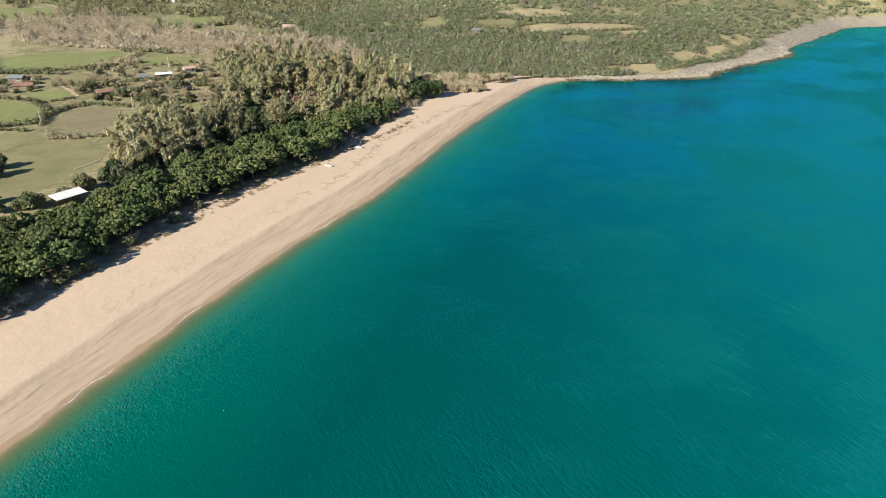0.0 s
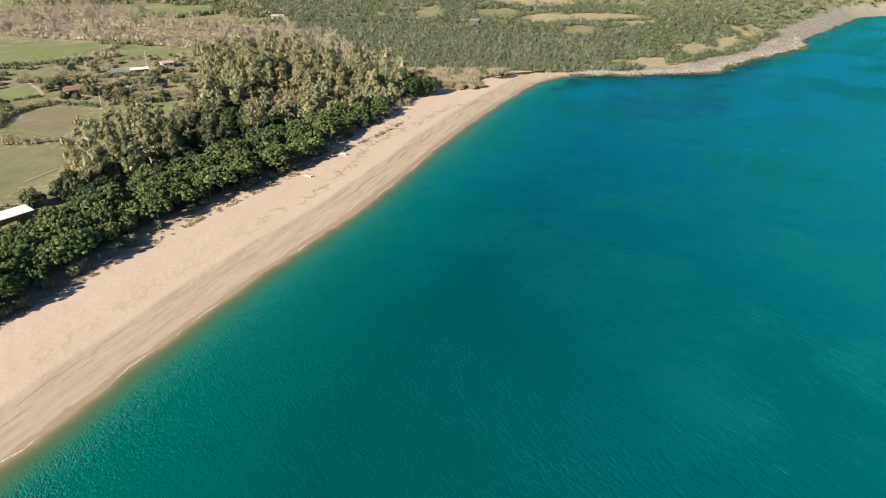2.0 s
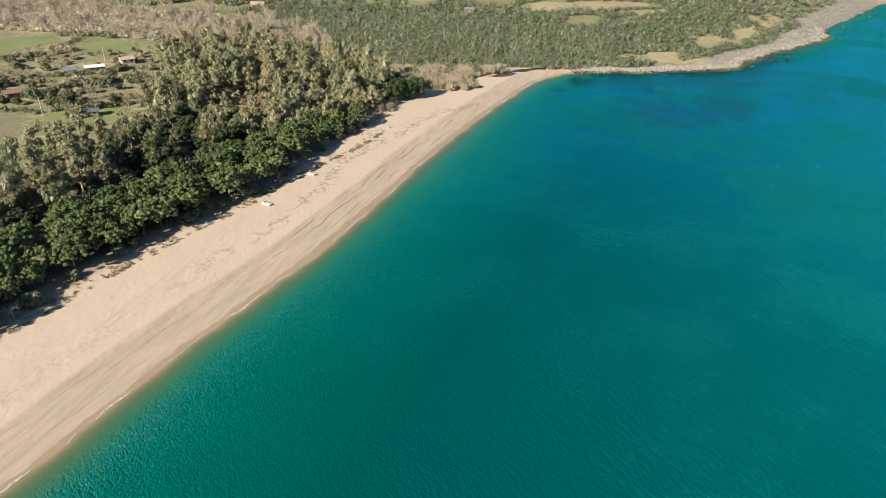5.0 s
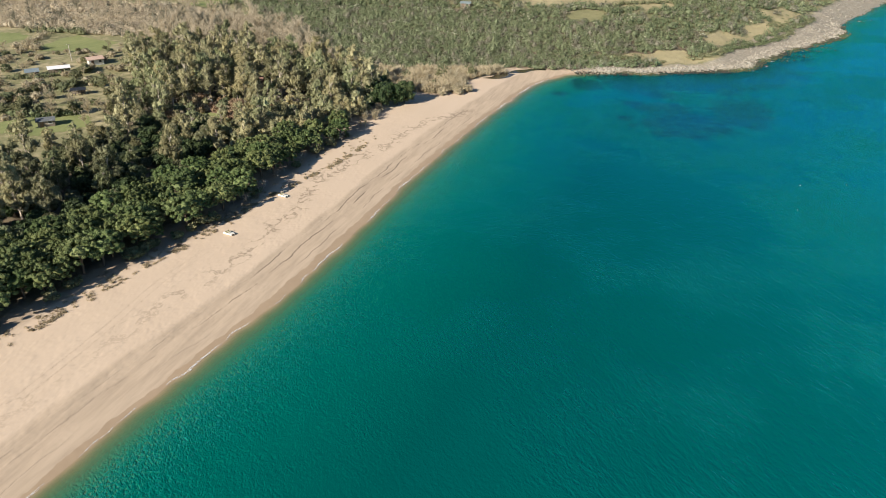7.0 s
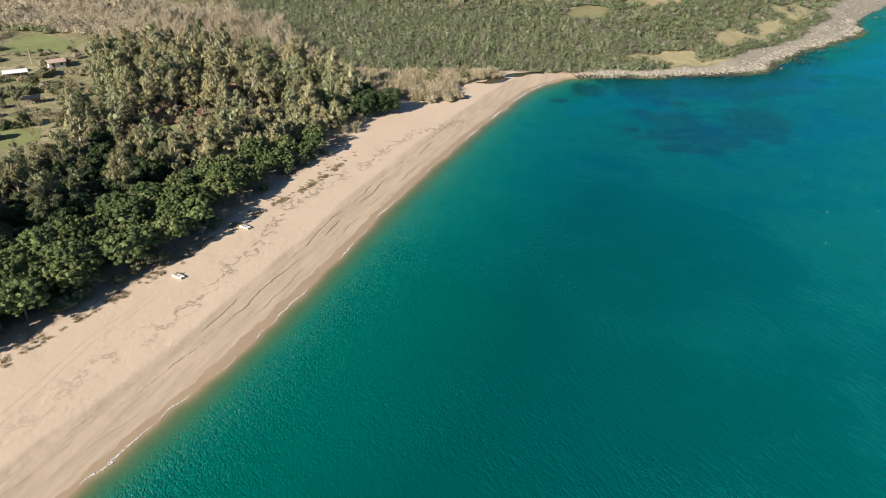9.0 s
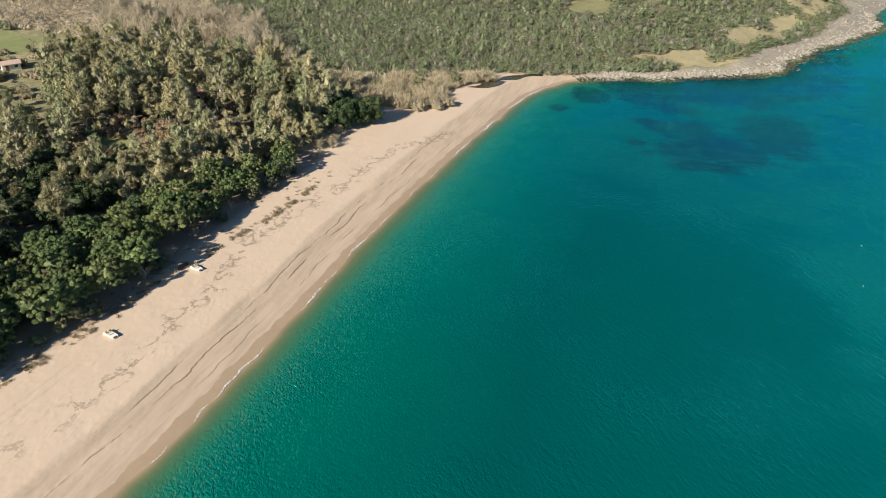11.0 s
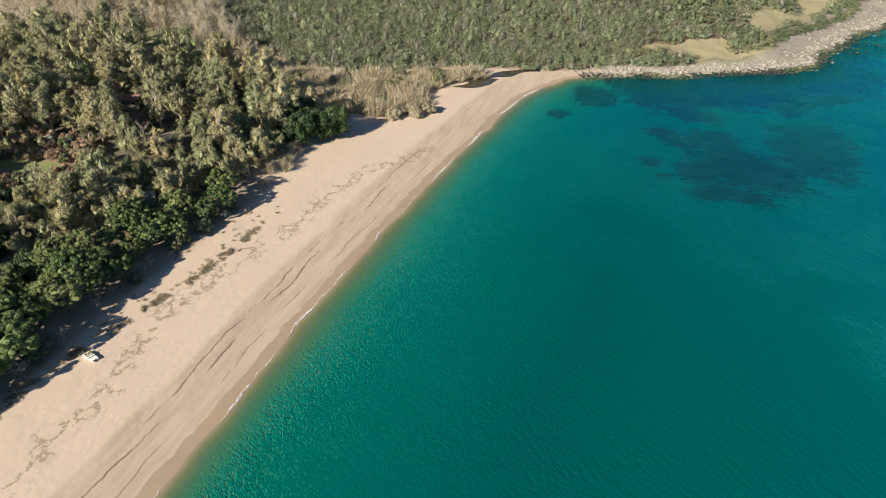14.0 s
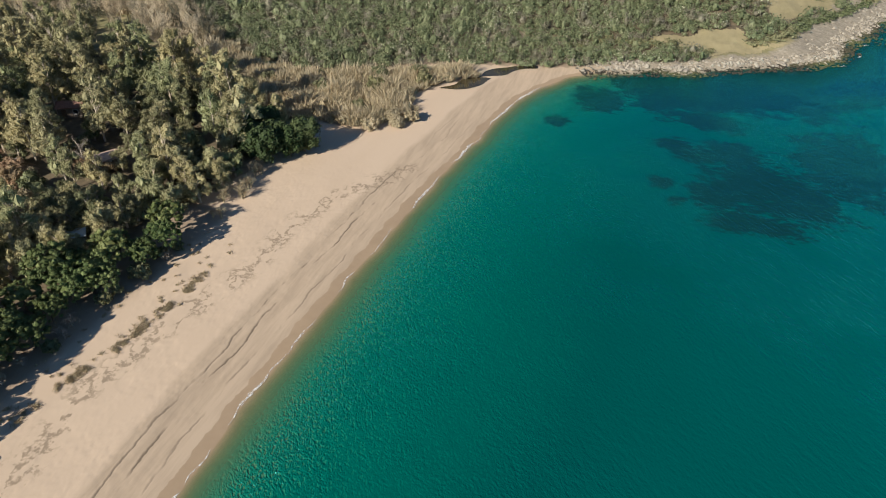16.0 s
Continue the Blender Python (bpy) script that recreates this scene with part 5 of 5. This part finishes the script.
house("farmhouse", -470, 560, 20, (14, 7, 3.2), TILE, WHITE, "white farmhouse with a red roof far inland")


def caravan(x, y, turn):
    """A small touring caravan: rounded body, windows, door, wheels."""
    van = new("caravan")
    van.matrix_basis = Matrix.Translation((x, y, drop_of(x, y))) @ Matrix.Rotation(radians(turn), 4, "Z") @ Matrix.Diagonal((0.6, 0.68, 0.7, 1))
    part("body", box(bmesh.new(), (-2.2, -1.05, 0.45), (2.2, 1.05, 2.5), 0.25), WHITE, van, "white rounded body")
    for cx in (-1.1, 0.9):
        part("window", box(bmesh.new(), (cx - 0.5, -1.08, 1.35), (cx + 0.5, -1.03, 2.0), 0.01), GLASS_DARK, van, "dark window")
    part("door", box(bmesh.new(), (0.0, 1.03, 0.55), (0.65, 1.08, 2.3), 0.01), PLASTER, van, "cream door")
    for side in (-1, 1):
        bm = bmesh.new()
        bmesh.ops.create_cone(bm, cap_ends=True, segments=14, radius1=0.32, radius2=0.32, depth=0.2, matrix=Matrix.Translation((0, side * 0.95, 0.32)) @ Matrix.Rotation(radians(90), 4, "X"))
        wheel = part("wheel", bm, DARK_METAL, van, "dark wheel")
        bm = bmesh.new()
        bmesh.ops.create_cone(bm, cap_ends=True, segments=14, radius1=0.18, radius2=0.16, depth=0.05, matrix=Matrix.Translation((0, side * 1.06, 0.32)) @ Matrix.Rotation(radians(90), 4, "X"))
        part("rim", bm, WHITE, wheel, "pale wheel rim")
    tagged(van, "small white caravan parked in the wooded camp", "caravan", "caravans in the wood")


for x, y, turn in ((-164, 263.5, 20), (-155, 265.5, 40), (-175, 250.5, 70)):
    caravan(x, y, turn)
draped("garden_lawn", [(-212, 222), (-204, 216), (-190, 218), (-184, 230), (-190, 238), (-204, 240)], GREEN, 0.06, "green lawn round a small garden house", "lawn", cell=0.8)
draped("camp_lawn", [(-167, 248.5), (-152, 250), (-149, 255), (-153, 257), (-166, 256)], GREEN, 0.12, "patch of bright green grass in a gap of the wood", "lawn", cell=1.0)
draped("bare_ground", clearing, EARTH, 0.06, "bare reddish earth in a clearing of the wood", "bare ground", cell=1.0)


# ---- farmland: hedges, tracks, single trees ----
def hedge(rng, points, height, spread, mat, label):
    pts = np.array(points, float)
    n = int(np.hypot(*np.diff(pts, axis=0).T).sum() / 1.3)
    u = np.linspace(0, len(pts) - 1, n)
    x, y = np.interp(u, np.arange(len(pts)), pts[:, 0]) + rng.normal(0, 0.5, n), np.interp(u, np.arange(len(pts)), pts[:, 1]) + rng.normal(0, 0.5, n)
    tagged(new("hedge", mesh_of("hedge", *bush_mass(rng, x, y, np.full(n, height), np.full(n, spread), 30, 0.32, [mat]))), label, "hedge", "hedges between the fields")


rng = np.random.default_rng(19)
def hedges(rows):
    for pts, high, spread, mat in rows:
        hedge(rng, pts, high, spread, mat, "dense grey-green hedge along the edge of a field" if mat is OLIVE else "dry brown hedge along the edge of a field")


hedges((([(-236, 176), (-226, 187), (-234, 200), (-243, 208)], 2.2, 1.6, OLIVE), ([(-246, 208), (-256, 214), (-272, 212)], 1.8, 1.3, OLIVE), ([(-206, 174), (-202, 176), (-198, 180)], 2.6, 2.2, TWIG),
        ([(-232, 217), (-235, 208), (-231, 198), (-223, 187)], 1.7, 1.3, OLIVE), ([(-196, 182), (-190, 185)], 1.0, 1.2, OLIVE), ([(-251, 213), (-246, 226)], 0.7, 0.7, OLIVE),
        ([(-231, 175), (-222, 178)], 1.2, 1.1, OLIVE), ([(-313, 257), (-301, 268), (-292, 278)], 1.6, 1.4, OLIVE), ([(-234, 218), (-222, 222), (-214, 222)], 1.6, 1.2, OLIVE),
        ([(-300, 326), (-286, 300), (-278, 300)], 2.6, 1.8, TWIG), ([(-312, 326), (-292, 334), (-284, 332)], 3.0, 2.2, OLIVE)))
hedges((([(-303, 258), (-320, 249), (-356, 278)], 2.4, 1.6, OLIVE), ([(-254, 240), (-262, 246), (-272, 240)], 1.8, 1.3, OLIVE), ([(-388, 446), (-365, 419), (-340, 424), (-326, 446)], 4.0, 3.0, OLIVE),
        ([(-440, 560), (-395, 540), (-340, 500), (-300, 470)], 5.0, 4.0, OLIVE), ([(-560, 500), (-500, 480), (-430, 500)], 5.0, 4.0, OLIVE), ([(-230, 250), (-222, 262), (-216, 276)], 2.2, 1.7, OLIVE),
        ([(-250, 262), (-242, 268), (-232, 280)], 1.8, 1.3, OLIVE), ([(-214, 230), (-204, 232), (-198, 238)], 2.2, 1.6, OLIVE), ([(-274, 417), (-262, 438), (-276, 452)], 3.2, 2.6, OLIVE)))
hedges((([(-156, 496), (-118, 496), (-78, 491)], 2.6, 2.2, OLIVE), ([(-112, 458), (-108, 478), (-84, 492)], 2.4, 2.0, OLIVE), ([(-60, 462), (-50, 478), (-30, 486)], 2.4, 2.0, OLIVE),
        ([(-146, 456), (-112, 458)], 2.4, 2.0, OLIVE), ([(-12, 405), (-4, 412), (1, 421)], 1.8, 2.2, OLIVE), ([(1, 421), (5, 431), (16, 446), (28, 468)], 1.3, 1.8, OLIVE),
        ([(28, 468), (36, 486)], 1.3, 1.6, OLIVE), ([(-31, 391), (-24, 394)], 1.1, 1.4, OLIVE), ([(24, 485), (38, 496), (49, 520)], 1.4, 1.7, OLIVE),
        ([(-64, 383), (-55, 387), (-44, 390), (-34, 393)], 1.9, 1.7, OLIVE)))
farm = [(-300, 220), (-240, 226), (-195, 226), (-182, 244), (-206, 282), (-240, 322), (-258, 330), (-292, 300), (-300, 262)]
px, py = scatter(rng, farm, 8.5, 0.45)
ok = clear_of_fields(px, py) & (rng.random(len(px)) < 0.42)
plant([broad_tree(rng, "farm_tree", 3.6, 2.0, OLIVE, 0.3, 26, 18) for _ in range(3)], list(zip(px[ok], py[ok])), rng, 0.4, 1.0, "grey-green olive-like tree in the farmland", "tree", "farmland trees")
px, py = scatter(rng, farm, 11, 0.45)
ok = clear_of_fields(px, py) & (rng.random(len(px)) < 0.6)
plant([bare_tree(rng, 4.0, 2.0, TWIG, 500) for _ in range(2)], list(zip(px[ok], py[ok])), rng, 0.6, 1.2, "leafless tan tree in the farmland", "bare tree", "farmland trees")
px, py = scatter(rng, farm, 6.5, 0.45)
ok = clear_of_fields(px, py) & (rng.random(len(px)) < 0.5)
plant([broad_tree(rng, "dry_thicket", 1.9, 1.7, TWIG, 0.28, 18, 16) for _ in range(2)], list(zip(px[ok], py[ok])), rng, 0.4, 1.2, "low dry tan thicket between farm plots", "bush", "thickets in the farmland")
plant([broad_tree(rng, "field_tree", 4.0, 2.3, OLIVE) for _ in range(2)], [(-194, 144), (-188, 138), (-160, 122), (-164, 118), (-156, 140), (-170, 122), (-156, 133), (-158, 124)], rng, 0.7, 1.15,
      "rounded grey-green tree at the edge of a meadow", "tree", "meadow trees")
px, py = scatter(rng, [(-620, 500), (-480, 420), (-400, 480), (-300, 440), (-262, 440), (-300, 620), (-460, 700)], 9.0)
ok = clear_of_fields(px, py) & (ripple(px, py, 30, 2.0) > -0.35)
tagged(new("woodland", mesh_of("far_woodland", *bush_mass(rng, px[ok], py[ok], np.full(ok.sum(), 5.0), np.full(ok.sum(), 3.6), 34, 0.8, [OLIVE]))), "distant belts of grey-green trees between fields", "woodland", kind="stuff")


def strip(name, points, width, mat, label, category, lift=0.16):
    pts = np.array(points, float)
    u = np.linspace(0, len(pts) - 1, 24)
    c = np.stack([np.interp(u, np.arange(len(pts)), pts[:, 0]), np.interp(u, np.arange(len(pts)), pts[:, 1])], -1)
    d = np.gradient(c, axis=0)
    nrm = np.stack([-d[:, 1], d[:, 0]], -1) / np.linalg.norm(d, axis=1, keepdims=True) * width / 2
    v = np.stack([c - nrm, c + nrm], 1).reshape(-1, 2)
    v = np.concatenate([v, (sheet_height(v[:, 0], v[:, 1]) + lift)[:, None]], 1)
    q = np.array([(2 * i, 2 * i + 1, 2 * i + 3, 2 * i + 2) for i in range(len(u) - 1)])
    tagged(new(name, mesh_of(name, v, q, [mat])), label, category, kind="structure")


strip("track", [(-237, 206), (-246, 209), (-256, 213)], 1.3, PATH, "pale sandy farm track", "track")
strip("track", [(-172.5, 152), (-173, 164)], 0.5, PATH, "thin worn path across a meadow", "track")
strip("track", [(-247, 228), (-258, 235), (-269, 241)], 1.4, PATH, "pale sandy farm track", "track")
strip("track", [(-158, 112), (-152, 116), (-146, 108)], 4.0, PATH, "sandy clearing beside the pines", "track")

for off in (0.0, 1.5):
    strip("wheel_track", [(-101.5 - off, 132), (-102.0 - off, 144), (-102.6 - off, 153.5), (-103.4 - off, 160), (-104.1 - off, 167), (-103.6 - off, 174), (-103.4 - off, 181)], 0.18, TRACK_SAND, "faint wheel track pressed into the dry sand", "track", 0.02)

# ---- a shallow stream pool behind the sand ----
pool_water, nt, b = material("dark_pool_water")
nt.links.new(ramp(nt, texture(nt, 0.4, 3), [(0.3, (0.03, 0.026, 0.014)), (0.7, (0.07, 0.058, 0.03))]), b.inputs["Base Color"])
b.inputs["Roughness"].default_value = 0.08
draped("stream_pool", [(-90, 339), (-87, 344), (-82, 351), (-70, 364), (-73, 366), (-82, 356), (-83, 349.5), (-80.5, 350), (-81, 346), (-86, 341)], pool_water, 0.07, "still brown stream pool behind the sand", "pool", cell=0.3)


# ---- pedal boats on the sand ----
def pedal_boat(x, y, turn, label):
    boat = new("pedal_boat")
    boat.matrix_basis = Matrix.Translation((x, y, drop_of(x, y) + 0.02)) @ Matrix.Rotation(radians(turn), 4, "Z") @ Matrix.Scale(0.78, 4)
    for side in (-1, 1):
        bm = box(bmesh.new(), (-1.65, side * 0.52 - 0.27, 0), (1.65, side * 0.52 + 0.27, 0.42), 0.08)
        for v in bm.verts:
            if v.co.x > 1.4:
                v.co.z = v.co.z * 0.6 + 0.2
                v.co.y = side * 0.52 + (v.co.y - side * 0.52) * 0.5
        part("hull", bm, HULL, boat, "white plastic float")
    part("deck", box(bmesh.new(), (-1.62, -0.76, 0.36), (1.5, 0.76, 0.50), 0.05), HULL, boat, "white deck")
    for side in (-1, 1):
        part("seat", box(bmesh.new(), (-0.75, side * 0.38 - 0.27, 0.53), (-0.2, side * 0.38 + 0.27, 0.63), 0.03), SEAT_YELLOW, boat, "faded yellow seat")
        part("backrest", box(bmesh.new(), (-0.90, side * 0.38 - 0.27, 0.53), (-0.76, side * 0.38 + 0.27, 1.0), 0.03), SEAT_YELLOW, boat, "faded yellow backrest")
        bm = bmesh.new()
        bmesh.ops.create_cone(bm, cap_ends=True, segments=10, radius1=0.05, radius2=0.05, depth=0.5, matrix=Matrix.Translation((0.45, side * 0.3, 0.62)) @ Matrix.Rotation(radians(90), 4, "X"))
        part("pedal", bm, DARK_METAL, boat, "dark pedal crank")
    bm = bmesh.new()
    bmesh.ops.create_cone(bm, cap_ends=True, segments=10, radius1=0.03, radius2=0.03, depth=0.5, matrix=Matrix.Translation((-1.2, 0, 0.72)))
    part("rudder_post", bm, DARK_METAL, boat)
    return tagged(boat, label, "pedal boat", "pedal boats on the beach")


pedal_boat(-104.0, 188.7, -14, "white pedal boat with yellow seats beached near the dune grass")
pedal_boat(-103.6, 210.8, -16, "white pedal boat with worn deck beached near the dune grass")


def buoy(x, y):
    bm = bmesh.new()
    bmesh.ops.create_uvsphere(bm, u_segments=12, v_segments=8, radius=0.1)
    b = new("buoy")
    b.matrix_basis = Matrix.Translation((x, y, 0.1))
    part("float", bm, WHITE, b)
    bm = bmesh.new()
    bmesh.ops.create_cone(bm, cap_ends=True, segments=8, radius1=0.04, radius2=0.03, depth=0.2, matrix=Matrix.Translation((0, 0, 0.24)))
    part("ring_post", bm, DARK_METAL, b)
    tagged(b, "small white mooring buoy afloat on the sea", "buoy", "buoys")


for x, y in ((-62.7, 73.7), (20.7, 272.2), (32.8, 277.6), (18.4, 254.6)):
    buoy(x, y)


# ---- utility poles in the farmland ----
def utility_pole(x, y, high):
    pole = new("utility_pole")
    pole.matrix_basis = Matrix.Translation((x, y, drop_of(x, y))) @ Matrix.Rotation(radians(35), 4, "Z")
    bm = bmesh.new()
    bmesh.ops.create_cone(bm, cap_ends=True, segments=12, radius1=0.16, radius2=0.10, depth=high + 0.5, matrix=Matrix.Translation((0, 0, high / 2 - 0.25)))
    part("post", bm, POLE_WOOD, pole, "pale round post")
    part("crossarm", box(bmesh.new(), (-0.7, -0.06, high - 0.5), (0.7, 0.06, high - 0.36), 0.01), DARK_METAL, pole, "dark crossarm")
    for k in (-0.6, 0.0, 0.6):
        bm = bmesh.new()
        bmesh.ops.create_cone(bm, cap_ends=True, segments=8, radius1=0.05, radius2=0.03, depth=0.2, matrix=Matrix.Translation((k, 0, high - 0.27)))
        part("insulator", bm, WHITE, pole, "white insulator")
    tagged(pole, "pale utility pole with a short crossarm beside a field", "utility pole", "utility poles")


for x, y, high in ((-223, 187, 6.5), (-212, 222, 6.0), (-250, 291, 7.0)):
    utility_pole(x, y, high)
rng = np.random.default_rng(23)
plant([bare_tree(rng, 3.4, 2.4, TWIG, 1500, "tan_bush") for _ in range(2)], [(-250, 230), (-251, 232), (-275, 244), (-273, 242), (-265, 255), (-261, 256), (-257, 256), (-253, 260), (-282, 221), (-284, 219), (-233, 246), (-205, 175), (-201, 177)], rng, 0.7, 1.15,
      "feathery tan leafless bush between farm plots", "bush", "tan bushes in the farmland")
plant([broad_tree(rng, "olive_tree", 4.2, 2.3, OLIVE, 0.26, 34, 24) for _ in range(2)], [(-216, 231), (-212, 232), (-209, 236), (-214, 236), (-250, 234), (-256, 246), (-251, 249), (-235, 226), (-229, 227), (-229, 234)], rng, 0.6, 1.05,
      "grey-green olive tree beside the farm buildings", "tree", "olive trees by the farm buildings")
plant([eucalyptus_tree(rng, 7.0, 2.6, EUCALYPT_GREY, 14), bare_tree(rng, 6.0, 2.4, TWIG, 900, thick=0.035)], [(-200, 233), (-196, 238), (-190, 238), (-203, 244), (-188, 247), (-194, 252), (-199, 259), (-206, 262), (-186, 232), (-182, 240), (-189, 262), (-211, 243), (-198, 221), (-205, 226)], rng, 0.6, 1.05,
      "slender tree beside the garden plots", "tree", "trees round the garden plots")


# ---- driftwood on the upper beach ----
def driftwood(x, y, turn, length):
    log = new("driftwood")
    log.matrix_basis = Matrix.Translation((x, y, drop_of(x, y) + 0.10)) @ Matrix.Rotation(radians(turn), 4, "Z")
    mesh_part("trunk", mesh_of("driftwood_trunk", *joined([tube([(-length / 2, 0, 0), (0, 0.12, 0.04), (length / 2, -0.05, 0.02)], [0.17, 0.14, 0.08], 7)]), [DEAD_WOOD]), log, "bleached grey log")
    for k, (a, up) in enumerate(((0.9, 0.5), (-0.8, 0.7), (2.4, 0.9), (-2.2, 0.4))):
        foot = np.array([-length / 2 + 0.1 + 0.25 * k, 0, 0.05])
        mesh_part("branch", mesh_of("driftwood_branch", *joined([tube([foot, foot + (0.4 * math.cos(a), 0.4 * math.sin(a), up * 0.4), foot + (0.8 * math.cos(a), 0.7 * math.sin(a), up * 0.9)], [0.06, 0.045, 0.02], 5)]), [DEAD_WOOD]), log)
    tagged(log, "bleached driftwood log with stubby branches on the upper sand", "driftwood", "driftwood")


for x, y, turn, length in ((-119.5, 119, 30, 2.4), (-114.5, 133, 80, 1.8), (-106.5, 262, 65, 2.6)):
    driftwood(x, y, turn, length)
